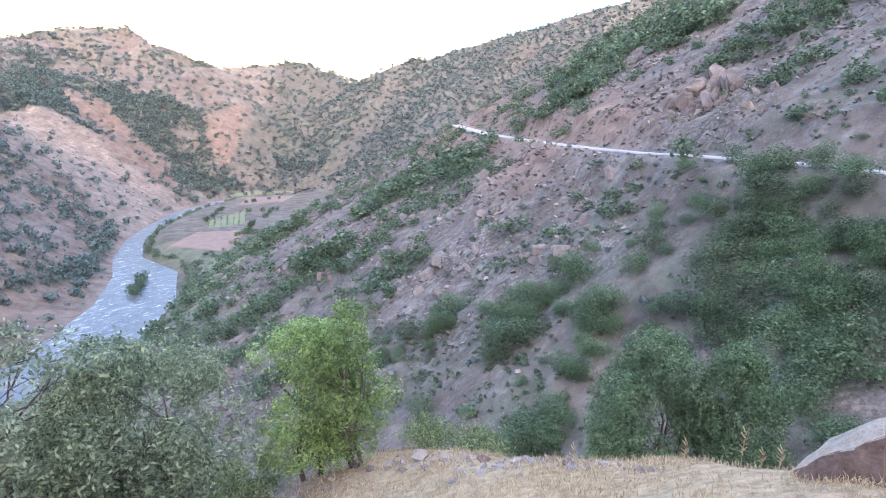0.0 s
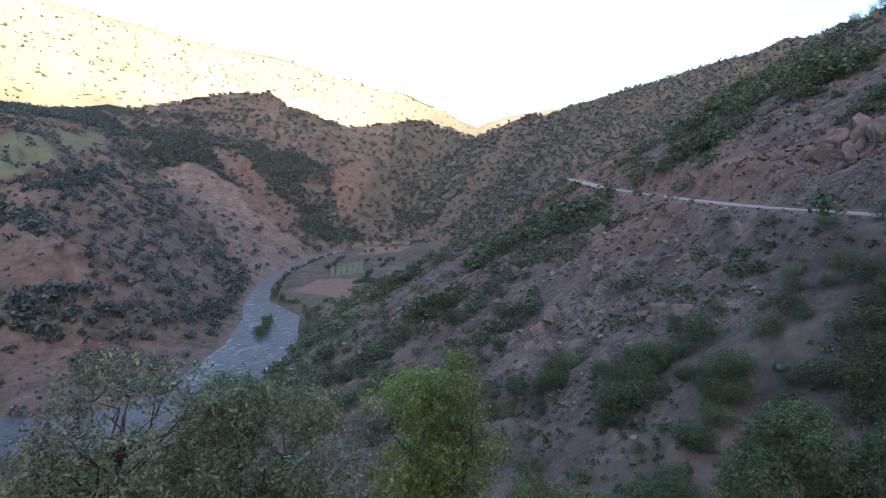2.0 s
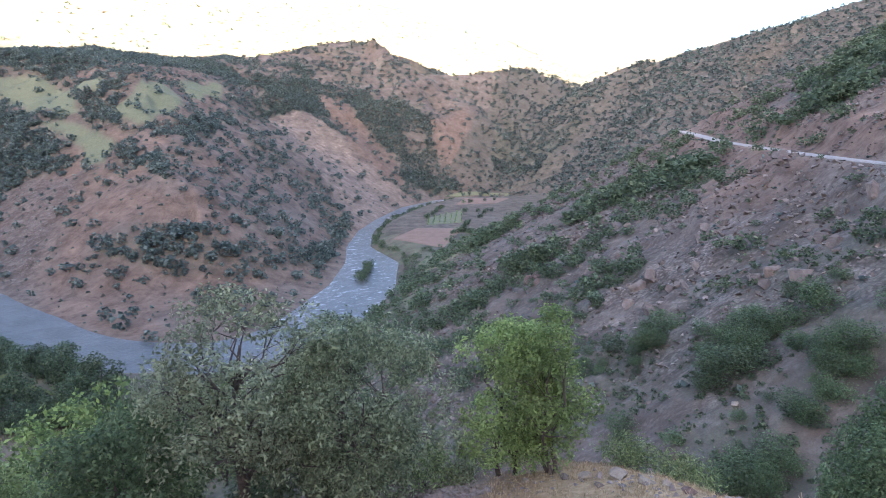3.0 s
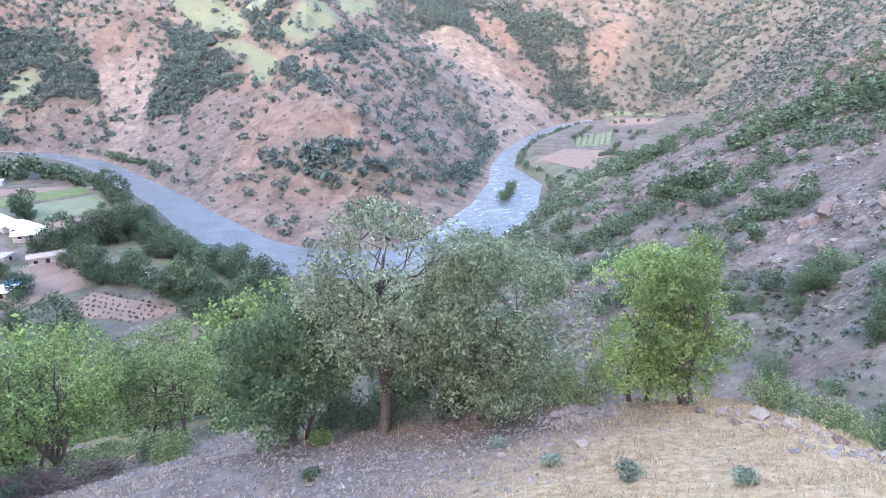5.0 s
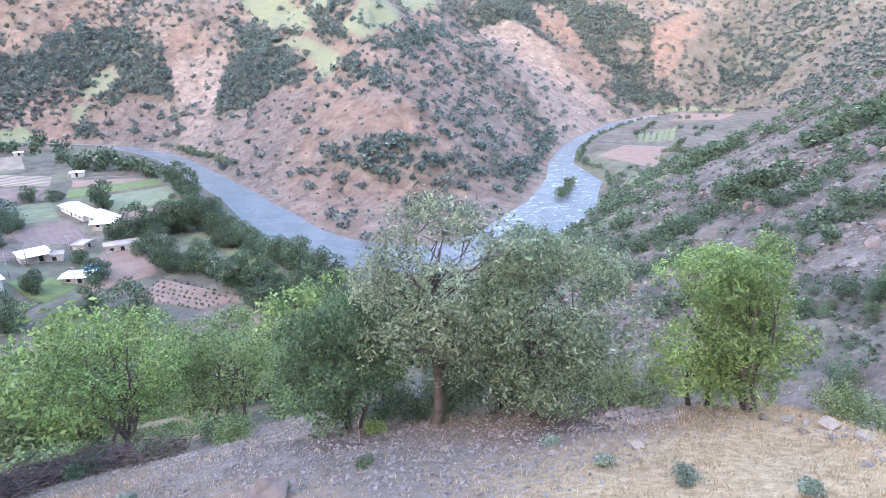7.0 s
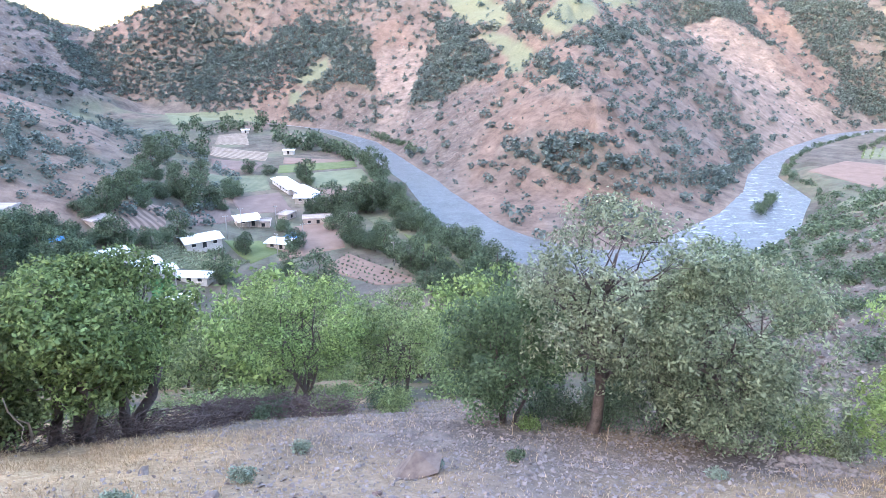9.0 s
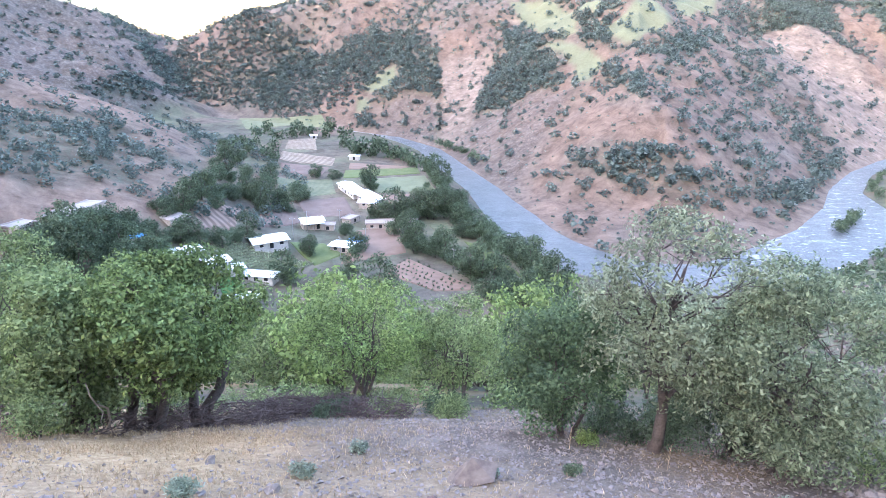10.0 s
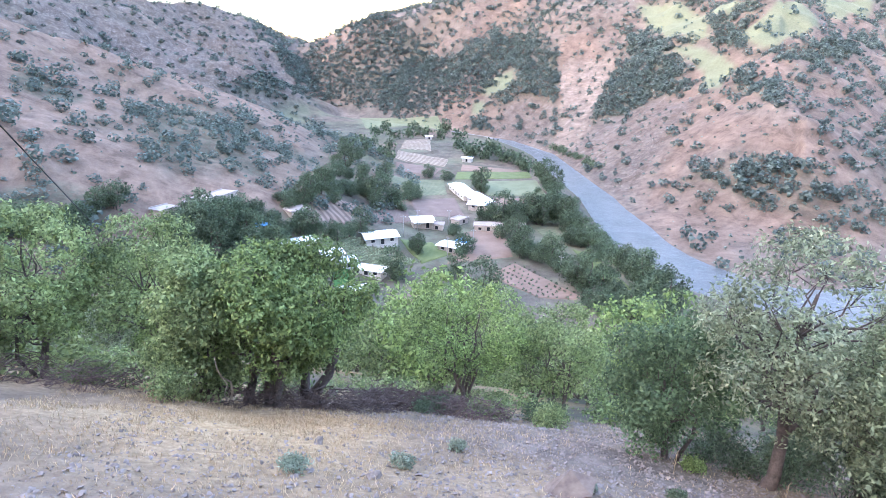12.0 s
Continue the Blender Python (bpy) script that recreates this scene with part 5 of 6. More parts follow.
# ---------------------------------------------------------------- fields and village
def drape(corners, lift=0.22, n=26, wobble=0.6):
    """A sheet over the ground between four corners of the plan."""
    (ax, ay), (bx, by), (cx, cy), (dx, dy) = corners
    u, v = np.meshgrid(np.linspace(0, 1, n), np.linspace(0, 1, n))
    x = ax * (1 - u) * (1 - v) + bx * u * (1 - v) + cx * u * v + dx * (1 - u) * v
    y = ay * (1 - u) * (1 - v) + by * u * (1 - v) + cy * u * v + dy * (1 - u) * v
    x, y = x + wobble * fbm(x, y, 9, 3, 141), y + wobble * fbm(x, y, 9, 3, 142)
    z = height(x, y) + lift
    rim = (u < 0.01) | (u > 0.99) | (v < 0.01) | (v > 0.99)
    z = np.where(rim, z - lift - 0.6, z)
    return np.stack([x, y, z], -1)


FIELDS = [
    ([(-384, 96), (-386, 115), (-337, 101), (-347, 84)], SOIL_PALE, "pale straw-coloured field in rows"),
    ([(-343, 81), (-310, 103), (-290, 94), (-313, 73)], SOIL_PALE, "pale straw-coloured field in rows"),
    ([(-308, 72), (-288, 92), (-270, 82), (-283, 66)], SOIL_PURPLE, "tilled brown plot below the rows"),
    ([(-261, 58), (-262, 85), (-233, 77), (-231, 52)], CROP_GREY, "grey-green fallow plot around a walnut tree"),
    ([(-226, 58), (-228, 78), (-200, 73), (-199, 54)], SOIL_PURPLE, "grey-brown ploughed field beside the long house"),
    ([(-198, 38), (-211, 54), (-194, 51), (-178, 33)], SOIL_PURPLE, "small tilled purple-brown plot"),
    ([(-192, 21), (-202, 37), (-173, 26), (-163, 11)], SOIL_ROWS, "furrowed brown field with shallow rows"),
    ([(-296, 104), (-273, 129), (-269, 123), (-280, 98)], SOIL_PINK, "pink-brown tilled strip"),
    ([(-278, 95), (-270, 132), (-256, 127), (-261, 88)], CROP_GREEN, "green crop strip"),
    ([(-257, 94), (-252, 127), (-221, 117), (-227, 92)], CROP_PALE, "pale green crop field"),
    ([(-223, 91), (-219, 116), (-206, 112), (-211, 88)], SOIL_PINK, "pink-brown tilled strip"),
    ([(-159, 15), (-166, 26), (-154, 44), (-148, 32)], CROP_GREY, "grey-green vineyard plot"),
    ([(-169, 40), (-170, 51), (-159, 54), (-152, 43)], CROP_GREEN, "grassy green plot behind a house"),
    ([(-182, 65), (-181, 81), (-153, 71), (-151, 49)], SOIL_PINK, "bare pink-brown field"),
    ([(-142, 58), (-150, 69), (-118, 76), (-123, 64)], SOIL_PINK, "young orchard on bare pink-brown soil"),
    ([(-158, 92), (-151, 96), (-120, 90), (-132, 86)], CROP_GREEN, "green field between the orchard and the river trees"),
    ([(-179, 90), (-178, 98), (-165, 94), (-167, 88)], CROP_GREY, "small plot with green rows"),
    ([(-146, 17), (-148, 22), (-140, 23), (-136, 16)], CROP_DARK, "dark green clover plot"),
    ([(-562, 97), (-490, 154), (-470, 154), (-443, 80)], CROP_PALE, "dry pale green pasture under the wooded slope"),
    ([(-133, 32), (-134, 37), (-126, 36), (-125, 32)], SOIL_PURPLE, "small dark tilled patch"),
    ([(-138, 302), (-138, 343), (-110, 353), (-100, 286)], SOIL_PINK, "bare pink-brown field beside the rapids"),
    ([(-147, 384), (-137, 435), (-118, 372), (-136, 354)], CROP_GREY, "small grey-green orchard plot"),
    ([(-193, 538), (-180, 559), (-136, 593), (-141, 584)], CROP_PALE, "pale green meadow at the river bend"),
    ([(-153, 460), (-162, 511), (-124, 534), (-122, 478)], SOIL_PINK, "bare pink-brown field at the river bend"),
    ([(-101, 251), (-96, 305), (-65, 216), (-81, 211)], CROP_GREY, "narrow terraced plots at the foot of the slope"),
]


def box(w, d, h, at=(0, 0, 0), top=1.0):
    """Vertices and faces of a box on its base centre; top: how far its upper face shrinks."""
    v = [Vector((sx * w / 2 * k + at[0], sy * d / 2 * k + at[1], z + at[2])) for z, k in ((0, 1.0), (h, top)) for sx, sy in ((-1, -1), (1, -1), (1, 1), (-1, 1))]
    return v, [(3, 2, 1, 0), (4, 5, 6, 7), (0, 1, 5, 4), (1, 2, 6, 5), (2, 3, 7, 6), (3, 0, 4, 7)]


def solid(name, boxes, mat):
    return mesh_of(name, *joined(boxes), mat)


def joined(pieces):
    verts, faces = [], []
    for v, f in pieces:
        k = len(verts)
        verts += v
        faces += [tuple(i + k for i in face) for face in f]
    return verts, faces


def gable(w, d, h, over=0.6, thick=0.12):
    """A low gabled sheet roof with overhang, its ridge along x."""
    v, f = [], []
    prof = [(-d / 2 - over, 0), (0, h), (d / 2 + over, 0), (d / 2 + over, -thick), (0, h - thick), (-d / 2 - over, -thick)]
    for sx in (-1, 1):
        v += [Vector((sx * (w / 2 + over), y, z)) for y, z in prof]
    n = len(prof)
    f = [(i, (i + 1) % n, (i + 1) % n + n, i + n) for i in range(n)] + [tuple(range(n))[::-1], tuple(range(n, 2 * n))]
    return v, f


def make_house(x, y, turn, w, d, h, wall, roof, label, rise=0.9, windows=3, flat=False, porch=0.0):
    root = new("house")
    h, rise = h * 0.6, rise * 0.75
    part("wall", solid("wall", [box(w, d, h + 1.2, (0, 0, -1.2))], wall), root)
    if flat:
        part("roof", solid("roof", [box(w + 0.7, d + 0.7, 0.3, (0, 0, h))], roof), root)
        part("parapet", solid("parapet", [box(w + 0.5, 0.2, 0.25, (0, d / 2 + 0.2, h + 0.3)), box(w + 0.5, 0.2, 0.25, (0, -d / 2 - 0.2, h + 0.3))], roof), root)
    else:
        g = part("roof", mesh_of("roof", *gable(w, d, rise), roof), root)
        g.location.z = h + 0.1
        for sx in (-1, 1):
            tri = [Vector((sx * (w / 2 - e), sy, z)) for e in (0.02, 0.2) for sy, z in ((-d / 2, h), (d / 2, h), (0, h + rise))]
            part("gable", mesh_of("gable", tri, [(0, 2, 1), (3, 4, 5), (0, 1, 4, 3), (1, 2, 5, 4), (2, 0, 3, 5)], wall), root)
    for sy in (-1, 1):
        for i in range(windows):
            wx = (i - (windows - 1) / 2) * w / (windows + 0.3)
            is_door = sy < 0 and i == windows // 2
            hole = part("door" if is_door else "window", solid("opening", [box(1.0, 0.1, h - 0.2 if is_door else 0.8, (wx, sy * (d / 2 + 0.02), 0.05 if is_door else h - 1.1))], DARK_GLASS), root)
            if not is_door:
                part("sill", solid("sill", [box(1.3, 0.2, 0.1, (wx, sy * (d / 2 + 0.08), h - 1.2))], WALL_WHITE), hole)
    if porch:
        part("porch_roof", solid("porch_roof", [box(w, porch, 0.12, (0, -d / 2 - porch / 2, h - 0.3))], roof), root)
        for sx in (-1, 0, 1):
            part("post", solid("post", [box(0.16, 0.16, h - 0.3, (sx * (w / 2 - 0.3), -d / 2 - porch + 0.2, 0))], POLE_WOOD), root)
    tagged(root, label, "house", "village houses")
    root.matrix_basis = pose(x, y, ground_z(x, y) + 0.25, 0, 0, turn)
    return root


def make_pole(x, y, tall):
    root = new("utility_pole")
    part("pole", tubes_mesh("pole", [tube([(0, 0, -0.5), (0, 0, tall * 0.5), (0.03, 0, tall)], [0.15, 0.12, 0.09], 7)], POLE_WOOD), root)
    part("crossarm", solid("crossarm", [box(1.5, 0.12, 0.12, (0, 0, tall - 0.5))], POLE_WOOD), root)
    for sx in (-0.65, 0, 0.65):
        part("insulator", tubes_mesh("insulator", [tube([(sx, 0, tall - 0.4), (sx, 0, tall - 0.2)], [0.06, 0.04], 6)], WALL_WHITE), root)
    tagged(root, "grey wooden utility pole with a crossarm", "pole", "utility poles")
    root.matrix_basis = pose(x, y, ground_z(x, y), 0, 0, (x * 37) % 90)


def build_village():
    for corners, mat, label in FIELDS:
        tagged(new("field", grid_mesh("field", drape(corners), mat)), label, "field", kind="structure")
    W, C = WALL_PALE, WALL_CLAY
    make_house(-232.4, 83.0, -3, 22, 6.0, 3.2, W, ROOF_WHITE, "long low house with a white sheet roof", 0.8, 5)
    make_house(-218.1, 84.2, 2, 16, 6.5, 3.0, W, ROOF_WHITE, "low white-roofed house joined to the long house", 0.7, 3)
    make_house(-207.5, 80.5, 56, 7, 5, 3.6, C, ROOF_WHITE, "clay-walled house end with a white sheet roof", 0.8, 2)
    make_house(-165.1, 33.5, 93, 9.2, 6.8, 3.0, W, ROOF_WHITE, "white house with a broad white hipped roof", 1.1, 3)
    make_house(-188.2, 52.8, 83, 6.8, 5.5, 4.2, C, ROOF_WHITE, "clay-walled house with a white roof and porch", 0.5, 2, porch=1.8)
    make_house(-163.2, 54.6, 44, 6.2, 4.8, 2.6, C, ROOF_WHITE, "small clay-walled house with a pale roof", 0.4, 2)
    make_house(-165.6, 59.6, 40, 3.6, 4.4, 2.7, C, ROOF_BLUE, "small shed with a bright blue sheet roof", 0.3, 1)
    make_house(-152.5, 9.7, 105, 8.6, 5.0, 2.8, W, ROOF_WHITE, "low white-roofed house among trees", 0.8, 3)
    make_house(-150.4, 17.6, 100, 5.0, 5.0, 2.8, W, ROOF_WHITE, "white house with a stepped white roof", 0.7, 2)
    make_house(-149.2, 21.6, 95, 3.4, 4.0, 2.4, W, ROOF_WHITE, "white annex beside the stepped house", 0.4, 1)
    make_house(-146.6, 26.7, 52, 8.6, 3.4, 2.4, W, ROOF_WHITE, "long narrow shed with a white sheet roof", 0.3, 3)
    make_house(-133.8, 20.4, 88, 6.0, 3.6, 2.4, W, ROOF_WHITE, "white-roofed house below the tree tops", 0.5, 2)
    make_house(-134.7, 6.5, 58, 3.6, 3.2, 2.4, W, ROOF_WHITE, "small white-roofed shed behind trees", 0.5, 1)
    make_house(-182.0, 74.3, 68, 9.4, 4.5, 2.4, C, ROOF_CLAY, "low mud-brick house with a flat earth roof", flat=True, windows=3)
    make_house(-179.8, 84.0, 59, 4.6, 3.6, 2.2, C, ROOF_CLAY, "low mud-brick stable with a flat earth roof", flat=True, windows=1)
    make_house(-302.2, 110.1, 56, 5, 4.0, 3.2, W, ROOF_WHITE, "small white house at the end of the fields", 0.5, 1)
    make_house(-383.9, 112.7, 80, 4, 3.6, 3.0, W, ROOF_WHITE, "small white house among far trees", 0.5, 1)
    make_house(-157.7, -12.9, 150, 7.6, 4.5, 2.6, C, ROOF_CLAY, "clay-walled house with a flat earth roof", flat=True, windows=2)
    make_house(-164.5, -8.4, 145, 7.4, 4.5, 2.6, C, ROOF_CLAY, "clay-walled house with a flat earth roof", flat=True, windows=2)
    make_house(-150.3, -20.3, 134, 4.6, 4.0, 2.4, C, ROOF_CLAY, "mud-brick hut with a flat earth roof", flat=True, windows=1)
    make_house(-168.6, 11.0, 113, 5.4, 4.5, 2.8, C, ROOF_CLAY, "stone hut with a flat earth roof", flat=True, windows=1)
    make_house(-155.3, 0.6, 113, 3.0, 3.2, 3.4, C, ROOF_BLUE, "small shed with a blue sheet among trees", 0.3, 1)
    make_house(-185.6, 57.4, 65, 4.0, 3.6, 2.2, C, ROOF_CLAY, "low mud-brick shed with a flat earth roof", flat=True, windows=1)
    make_house(-191.8, 67.4, 125, 5.0, 3.6, 2.2, C, ROOF_CLAY, "low mud-brick byre with a flat earth roof", flat=True, windows=1)
    for x, y in ((-160.8, 60.8), (-133.1, 75.1), (-155.2, 51.0), (-139.6, 21.8), (-143.6, 31.6), (-182.7, 49.6), (-183.7, 60.8), (-170.7, 42)):
        make_pole(x, y, 7.0)
    make_pole(-7.2, -3.93, 66.4 - ground_z(-7.2, -3.93))
    make_pole(-51, -10.2, 48.55 - ground_z(-51, -10.2))
    rng = np.random.default_rng(61)
    shapes = [bush_shape(90 + i, 16, 0.42, 3) for i in range(4)]

    def rows(corners, across, alongside, size, keep=1.0):
        (ax, ay), (bx, by), (cx, cy), (dx, dy) = corners
        out = []
        for v in np.linspace(0.05, 0.95, across):
            for u in np.linspace(0.04, 0.96, alongside):
                if rng.random() < keep:
                    x = ax * (1 - u) * (1 - v) + bx * u * (1 - v) + cx * u * v + dx * (1 - u) * v + 0.12 * rng.normal()
                    y = ay * (1 - u) * (1 - v) + by * u * (1 - v) + cy * u * v + dy * (1 - u) * v + 0.12 * rng.normal()
                    s = size * (0.75 + 0.5 * rng.random())
                    out.append((x, y, ground_z(x, y) + 0.1, s, s * 1.1))
        return np.array(out)

    scatter("vines", "rows of green vines in the vineyard plot", "vines", rows(FIELDS[11][0], 14, 22, 0.75), shapes, LEAF_OLIVE, rng)
    scatter("saplings", "rows of young dark fruit saplings", "saplings", rows(FIELDS[14][0], 14, 6, 0.7, 0.8), shapes, LEAF_DARK, rng)
    scatter("orchard_rows", "rows of low green orchard bushes", "saplings", rows(FIELDS[21][0], 7, 7, 1.3, 0.9), shapes, LEAF_GREEN, rng)


build_village()

# ---------------------------------------------------------------- stones, grass and brushwood
def stone_mesh(name, seed, mat, points=16, flat=0.7):
    """An angular stone about 1 across: the hull of shaken points, with a small bevel left by its facets."""
    rng = np.random.default_rng(seed)
    bm = bmesh.new()
    for p in unit(rng.normal(size=(points, 3))) * (0.4 + 0.12 * rng.random((points, 1))):
        bm.verts.new(Vector(p) * 1.0)
    out = bmesh.ops.convex_hull(bm, input=bm.verts)
    bmesh.ops.delete(bm, geom=[g for g in out["geom_interior"] if isinstance(g, bmesh.types.BMVert)], context="VERTS")
    for v in bm.verts:
        v.co.z *= flat
    me = bpy.data.meshes.new(name)
    bm.to_mesh(me)
    bm.free()
    me.materials.append(mat)
    return me


def stones_mesh(name, spots, shapes, mat, rng):
    """Many stones in one mesh. spots: x, y, z, size."""
    verts, faces, k = [], [], 0
    for x, y, z, s in spots:
        me = shapes[int(rng.integers(len(shapes)))]
        m = Euler([float(v) for v in rng.normal(size=3) * (0.4, 0.4, 3)]).to_matrix() * float(s)
        n = Vector((float(x), float(y), float(z)))
        verts += [m @ v.co + n for v in me.vertices]
        faces += [tuple(i + k for i in p.vertices) for p in me.polygons]
        k += len(me.vertices)
    return mesh_of(name, verts, faces, mat)


# reddish crags low on the hillside: x, y, spread, how many
RED_OUTCROPS = ((-39, 101, 3.0, 18), (-36, 95, 2.0, 8), (-22, 128, 3.5, 9))


def build_stones():
    rng = np.random.default_rng(71)
    kinds = [stone_mesh("rock", 700 + i, m, 13 + i, 0.55 + 0.06 * i) for i in range(5) for m in (STONE, RED_STONE)]
    pale = [stone_mesh("rock", 740 + i, PALE_STONE, 14, 0.7) for i in range(3)]
    # single rocks: x, y, size, pale
    for x, y, s, light in ((-0.3, 10.4, 0.42, 1), (-0.9, 10.7, 0.34, 1), (0.2, 10.0, 0.42, 1), (-1.3, 10.8, 0.3, 0), (0.8, 9.4, 0.3, 0), (1.3, 8.8, 0.28, 1), (-0.6, 9.9, 0.22, 0), (0.5, 9.8, 0.2, 1), (-2.5, 7.8, 0.28, 1), (-1.6, 9.0, 0.16, 1),
                           (-3.9, 10.5, 0.25, 0), (-3.6, 7.2, 0.2, 1), (-5.2, 6.4, 0.22, 0), (1.9, 8.0, 0.24, 0), (2.3, 7.4, 0.18, 1), (-2.1, 11.0, 0.2, 1), (-8.0, 4.4, 0.2, 0), (-6.2, 3.0, 0.18, 0), (-7.2, 1.0, 0.3, 0), (-9.2, 0.4, 0.3, 0), (-5.8, 7.2, 0.2, 1),
                           (7.8, 54.4, 0.9, 1), (44, 88, 2.4, 1), (-6, 60, 1.0, 0), (3, 50, 0.9, 0)):
        ob = new("rock", (pale if light else kinds)[int(rng.integers(3))])
        tagged(ob, "pale angular rock lying on dry grass" if light else "brown angular rock lying on gravel", "rock", "loose rocks")
        ob.matrix_basis = pose(x, y, ground_z(x, y) + s * 0.1, float(rng.normal() * 12), float(rng.normal() * 12), float(rng.random() * 360)) @ Matrix.Scale(s, 4)
    ob = tagged(new("boulder", stone_mesh("boulder", 761, STONE, 11, 0.8)), "grey-brown boulder with flat broken faces", "rock", "loose rocks")
    ob.matrix_basis = pose(-6.75, 4.0, ground_z(-6.75, 4.0) + 0.16, 8, -16, 75) @ Matrix.Diagonal((0.98, 0.62, 0.78, 1))
    # the great slab on the brow: a tilted wedge with pale stone on its upward faces
    bm = bmesh.new()
    for p in ((-1.0, -0.35, -1.15), (0.55, -0.5, -1.15), (0.62, 0.45, -1.15), (-0.8, 0.5, -1.15), (-0.95, -0.2, -0.42), (-0.2, -0.42, 0.30), (0.42, -0.45, 0.86), (0.5, 0.35, 0.92), (-0.35, 0.42, 0.16), (0.62, -0.1, 0.55), (0.3, 0.1, 0.93)):
        bm.verts.new(p)
    bmesh.ops.convex_hull(bm, input=bm.verts)
    bmesh.ops.bevel(bm, geom=list(bm.edges), offset=0.02, segments=1, affect="EDGES")
    bmesh.ops.subdivide_edges(bm, edges=list(bm.edges), cuts=2, use_grid_fill=True)
    for v in bm.verts:
        v.co += Vector(noise.noise_vector(v.co * 3.1)) * 0.06 + Vector(noise.noise_vector(v.co * 9.0)) * 0.025
    me = bpy.data.meshes.new("slab")
    bm.to_mesh(me)
    bm.free()
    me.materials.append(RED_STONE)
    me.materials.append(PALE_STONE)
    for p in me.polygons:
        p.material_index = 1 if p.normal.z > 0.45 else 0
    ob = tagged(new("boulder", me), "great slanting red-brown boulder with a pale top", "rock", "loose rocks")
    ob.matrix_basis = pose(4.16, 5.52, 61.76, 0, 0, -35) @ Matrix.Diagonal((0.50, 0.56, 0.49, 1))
    chips = [stone_mesh("chip", 780 + i, CHIPS, 8, 0.6) for i in range(6)]
    # gravel on the spur
    n = 56000
    x, y = rng.random(n) * 22 - 16, rng.random(n) * 16 - 3
    q = 0.70 * x + 0.72 * y
    keep = (rng.random(n) > straw_share(x, y) * 1.03) & (q < 10.5) & (np.hypot(x, y) > 3)
    x, y = x[keep], y[keep]
    s = 0.03 + 0.10 * rng.random(len(x)) ** 3.0
    # a heap of slates beside the young oak, and a strip of stones along the brow
    a, d = rng.random(650) * 6.283, np.sqrt(rng.random(650))
    t = rng.random(130)
    hx, hy = np.concatenate([-4.2 + 1.5 * d * np.cos(a), -0.8 + 3.6 * t + 0.35 * rng.normal(size=130)]), np.concatenate([10.6 + 0.9 * d * np.sin(a), 10.7 - 3.7 * t + 0.35 * rng.normal(size=130)])
    x, y, s = np.concatenate([x, hx]), np.concatenate([y, hy]), np.concatenate([s, 0.07 + 0.17 * rng.random(len(hx)) ** 2.5])
    tagged(new("gravel", stones_mesh("gravel", np.stack([x, y, height(x, y) + s * 0.1, s], -1), chips, CHIPS, rng)), "loose grey-brown gravel on the spur", "gravel", kind="stuff")
    # rocks on the hillside across the gully
    n = 52000
    x, y = rng.random(n) * 190 - 90, 34 + rng.random(n) ** 1.35 * 240
    d, half, side, way = along(x, y, RIVER)
    sc = (x + 94) * 0.974 + (y - 180) * 0.227
    keep = (side > 0) & (sc > 12) & (0.70 * x + 0.72 * y > 27) & (rng.random(n) < 0.04 + 0.9 * rubble(x, y)) & (along(x, y, ROAD)[0] > 3.6)
    x, y = x[keep], y[keep]
    s = (0.22 + 0.95 * rng.random(len(x)) ** 2.8) * (0.8 + 0.5 * step(60, 140, y))
    tagged(new("hillside_rocks", stones_mesh("hillside_rocks", np.stack([x, y, height(x, y) + s * 0.2, s], -1), chips, RUBBLE, rng)), "broken grey rocks strewn over the hillside", "rocks", kind="stuff")
    # outcrops of tilted slabs: x, y, spread, how many
    for gx, gy, gr, n, red in [(*o, False) for o in ((46, 108, 5.5, 44), (40, 106, 6, 18), (36, 150, 9, 22), (52, 96, 5, 12), (-12, 112, 8, 20), (2, 92, 8, 18), (22, 128, 7, 16), (14, 108, 8, 18), (24, 84, 6, 12), (-24, 150, 9, 16), (30, 176, 9, 14), (16, 74, 5, 10), (0, 140, 9, 16))] + [(*o, True) for o in RED_OUTCROPS]:
        for _ in range(n):
            a, dd = rng.random() * 6.283, gr * math.sqrt(rng.random())
            x, y = gx + math.cos(a) * dd, gy + math.sin(a) * dd * 1.3
            s = (1.0 + 2.4 * rng.random() ** 2) * (1.5 if gx > 43 and gx < 50 else 1.0)
            ob = new("outcrop_slab", kinds[2 * int(rng.integers(len(kinds) // 2)) + (1 if red else 0)])
            tagged(ob, "tilted slab of rock standing out of the hillside", "rock", "outcrop slabs")
            crag = 43 < gx < 50
            ob.matrix_basis = pose(x, y, ground_z(x, y) + (0.15 if crag else -0.05) * s, (75 if crag else 50) + float(rng.normal() * 12), float(rng.normal() * 14), (10 if crag else 30) + float(rng.normal() * 20)) @ Matrix.Diagonal((s * 1.1, s * 1.2, s * 0.7, 1))


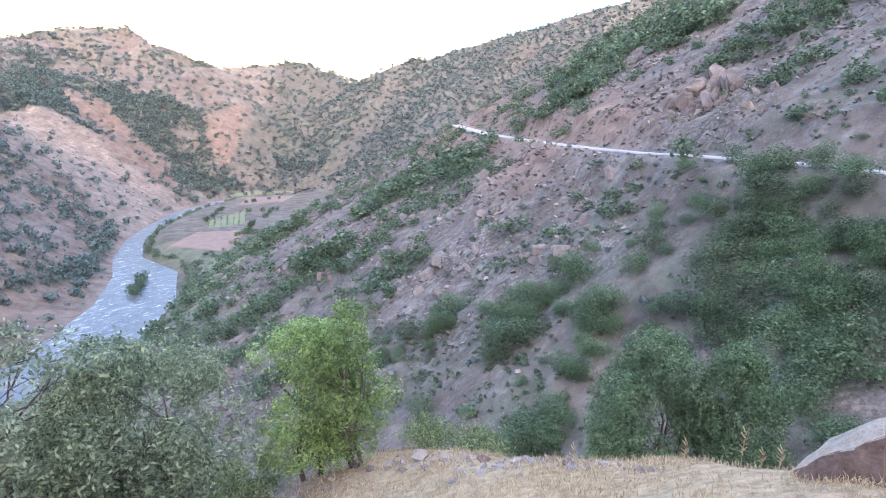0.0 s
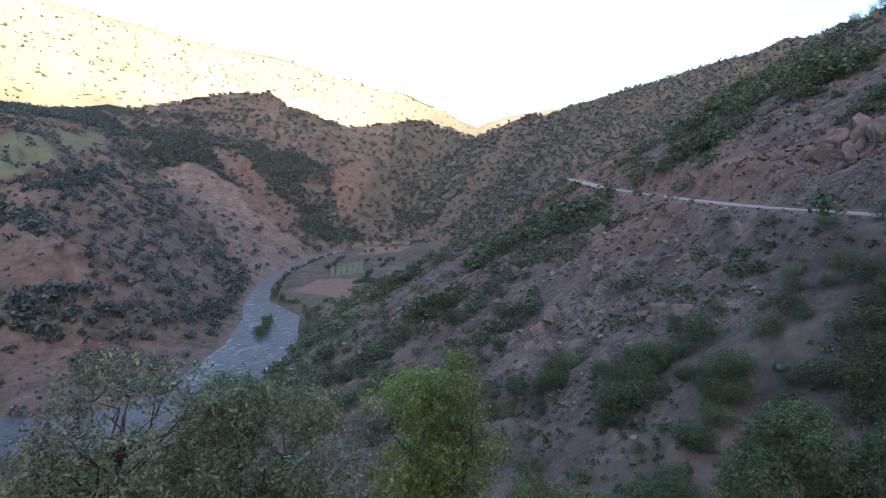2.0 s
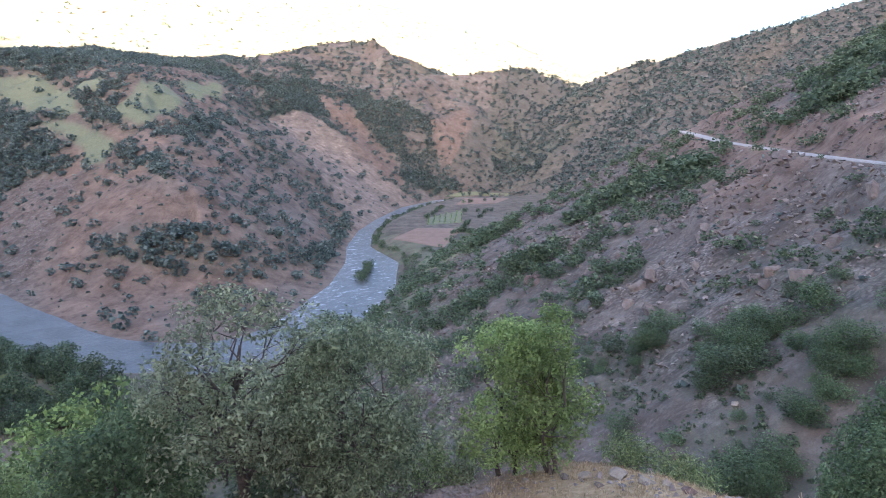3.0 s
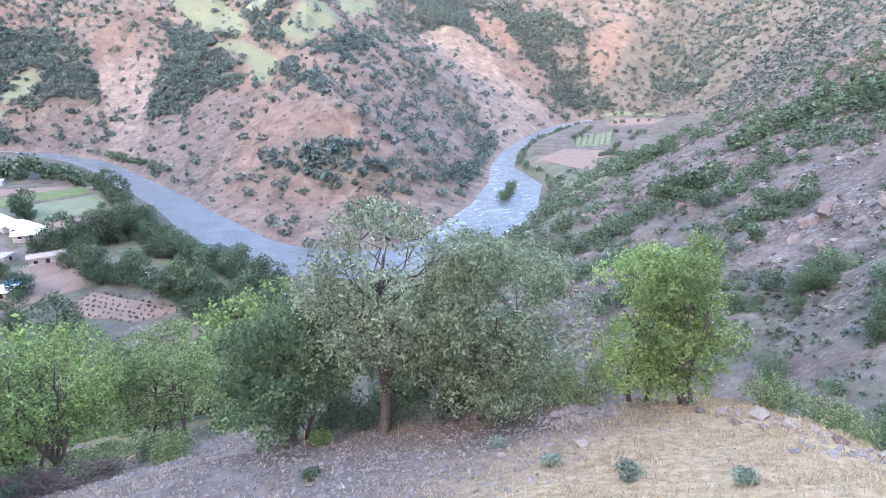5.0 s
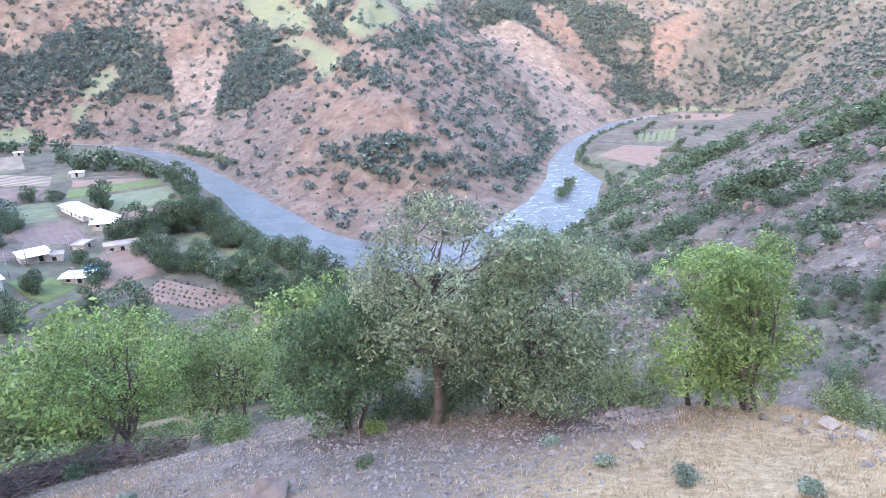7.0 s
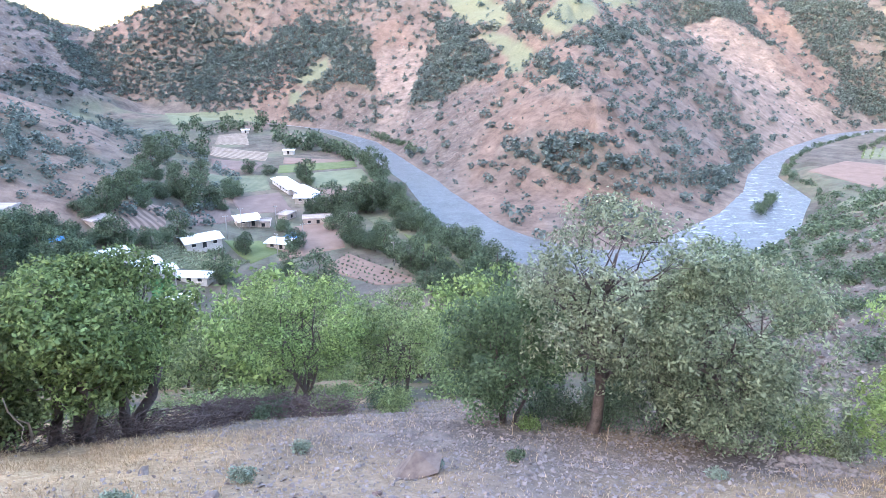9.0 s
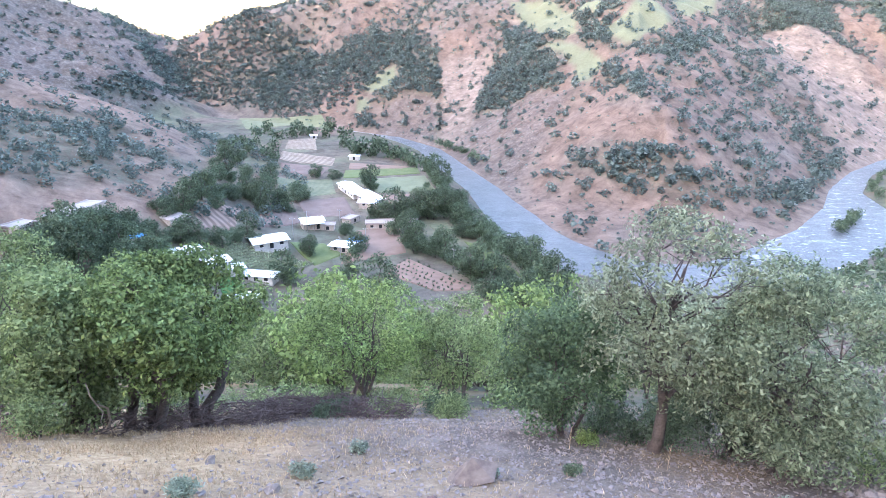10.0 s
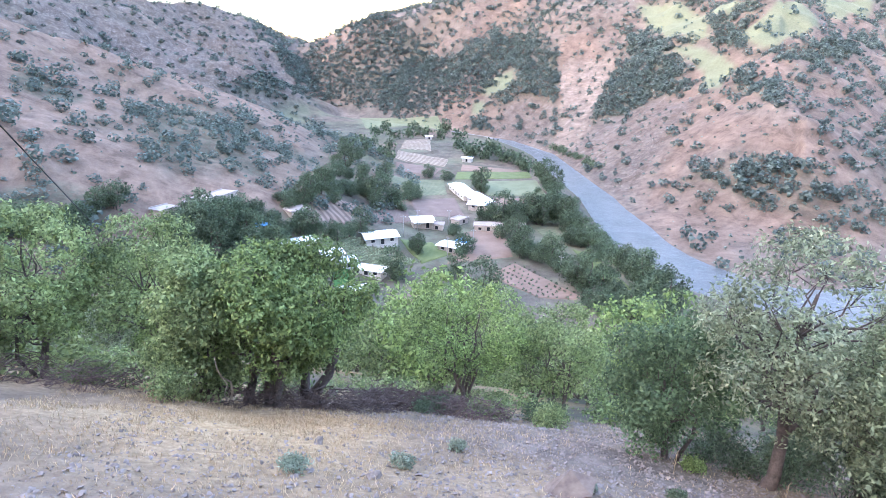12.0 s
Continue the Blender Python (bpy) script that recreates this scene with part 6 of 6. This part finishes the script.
def build_grass():
    rng = np.random.default_rng(72)
    n = 300000
    x, y = rng.random(n) * 26 - 18, rng.random(n) * 20 - 5
    q = 0.70 * x + 0.72 * y
    tuft = 0.5 + fbm(x, y, 0.8, 3, 151)
    keep = (rng.random(n) < straw_share(x, y) * np.clip(tuft * 1.5, 0.1, 1)) & (q < 10.5) & (np.hypot(x, y) > 3.5) & (x > -16.5)
    x, y = x[keep], y[keep]
    z = height(x, y)
    m = len(x)
    tall = (0.05 + 0.10 * rng.random(m) ** 2.5)[:, None]
    a = rng.random(m) * 6.283
    base = np.stack([x, y, z - 0.01], -1)
    out = np.stack([np.cos(a), np.sin(a), np.zeros(m)], -1)
    lean = unit(np.stack([rng.normal(size=m) * 0.45, rng.normal(size=m) * 0.45, np.ones(m)], -1))
    w = 0.007
    mid = base + lean * tall * 0.6
    tip = base + (lean + np.stack([rng.normal(size=m) * 0.2, rng.normal(size=m) * 0.2, np.zeros(m)], -1)) * tall
    tagged(new("dry_grass", quads_mesh("dry_grass", np.stack([base - out * w, mid - out * w * 0.5, tip, mid + out * w * 1.2], 1), STRAW)), "short dry straw-coloured grass on the spur", "grass", kind="stuff")
    # tall dead stalks on the brow
    for i, (x, y) in enumerate(((3.9, 6.6), (3.6, 6.5), (3.1, 6.9), (4.0, 6.4), (1.9, 7.7), (-6.2, 7.9), (-8.2, 7.3))):
        rng2 = np.random.default_rng(900 + i)
        h = 0.25 + 0.3 * rng2.random()
        tubes = [tube([(0, 0, -0.05), (0.01, 0.01, h * 0.6), (0.03, 0, h)], [0.006, 0.005, 0.002], 4)]
        tubes += [tube([(0.01, 0, t * h), (0.05 * math.cos(t * 40), 0.05 * math.sin(t * 40), t * h + 0.05)], [0.008, 0.004], 4) for t in np.linspace(0.4, 0.98, 9)]
        ob = tagged(new("dead_stalk", tubes_mesh("dead_stalk", tubes, STRAW)), "tall dry flower stalk on the brow", "plant", "dead stalks")
        stand(ob, x, y)


def build_brush():
    """Heaps of cut twigs along the foot of the trees, a leaning dead branch and the cable."""
    rng = np.random.default_rng(73)
    for x, y, w, n in ((-14.0, -1.4, 1.0, 150), (-14.4, -0.3, 1.1, 170), (-14.6, 0.6, 1.1, 170), (-14.9, 1.5, 1.2, 200), (-15.4, 2.3, 1.3, 240), (-15.9, 3.0, 1.4, 260), (-16.0, 3.9, 1.4, 260), (-15.2, 4.4, 1.3, 240), (-14.3, 4.9, 1.2, 220),
                       (-13.3, 5.3, 1.0, 180), (-17.0, 3.2, 1.4, 200), (-15.2, -5.0, 1.4, 140), (-15.9, -6.6, 1.4, 140), (-16.4, -4.0, 1.3, 120)):
        tubes = []
        for _ in range(n):
            a, d = rng.random() * 6.283, w * math.sqrt(rng.random()) * 0.7
            p = np.array([math.cos(a) * d, math.sin(a) * d, 0.04 + 0.6 * rng.random() * (1 - d / w)])
            t = unit(np.array([rng.normal(), rng.normal(), 0.35 * rng.normal()])) * (0.22 + 0.4 * rng.random())
            r = 0.006 + 0.013 * rng.random() ** 2
            tubes.append(tube(wander(rng, p - t * 0.6, p + t, 4, 0.09), [r, r * 0.9, r * 0.6, r * 0.3], 4))
        ob = tagged(new("brush_heap", tubes_mesh("brush_heap", tubes, TWIG)), "heap of dry brown cut branches", "brushwood", kind="stuff")
        stand(ob, x, y)
    pts = wander(rng, (0, 0, -0.1), (0.55, -0.35, 1.75), 7, 0.03)
    ob = tagged(new("dead_branch", tubes_mesh("dead_branch", [tube(pts, [0.035, 0.033, 0.03, 0.025, 0.02, 0.016, 0.01], 6), tube(wander(rng, pts[4], pts[4] + np.array([0.35, 0.1, -0.45]), 4, 0.08), [0.014, 0.012, 0.01, 0.006], 5)], PALE_STONE)), "bare pale dead branch leaning on a tree", "branch")
    stand(ob, -13.9, -1.15)


def build_cable():
    """The power cable that sags from above the spur down to the village."""
    a, b = np.array(CABLE_ENDS[0], float), np.array(CABLE_ENDS[1], float)
    pts = [a + (b - a) * t - np.array([0, 0, 0.08 * 4 * t * (1 - t)]) for t in np.linspace(0, 1, 40)]
    tagged(new("power_cable", tubes_mesh("power_cable", [tube(pts, [0.016] * 40, 6)], CABLE)), "thin black power cable hanging across the slope", "cable")


CABLE_ENDS = ((-7.2, -3.93, 66.2), (-51.0, -10.2, 48.35))
build_stones()
build_cable()
build_grass()
build_brush()
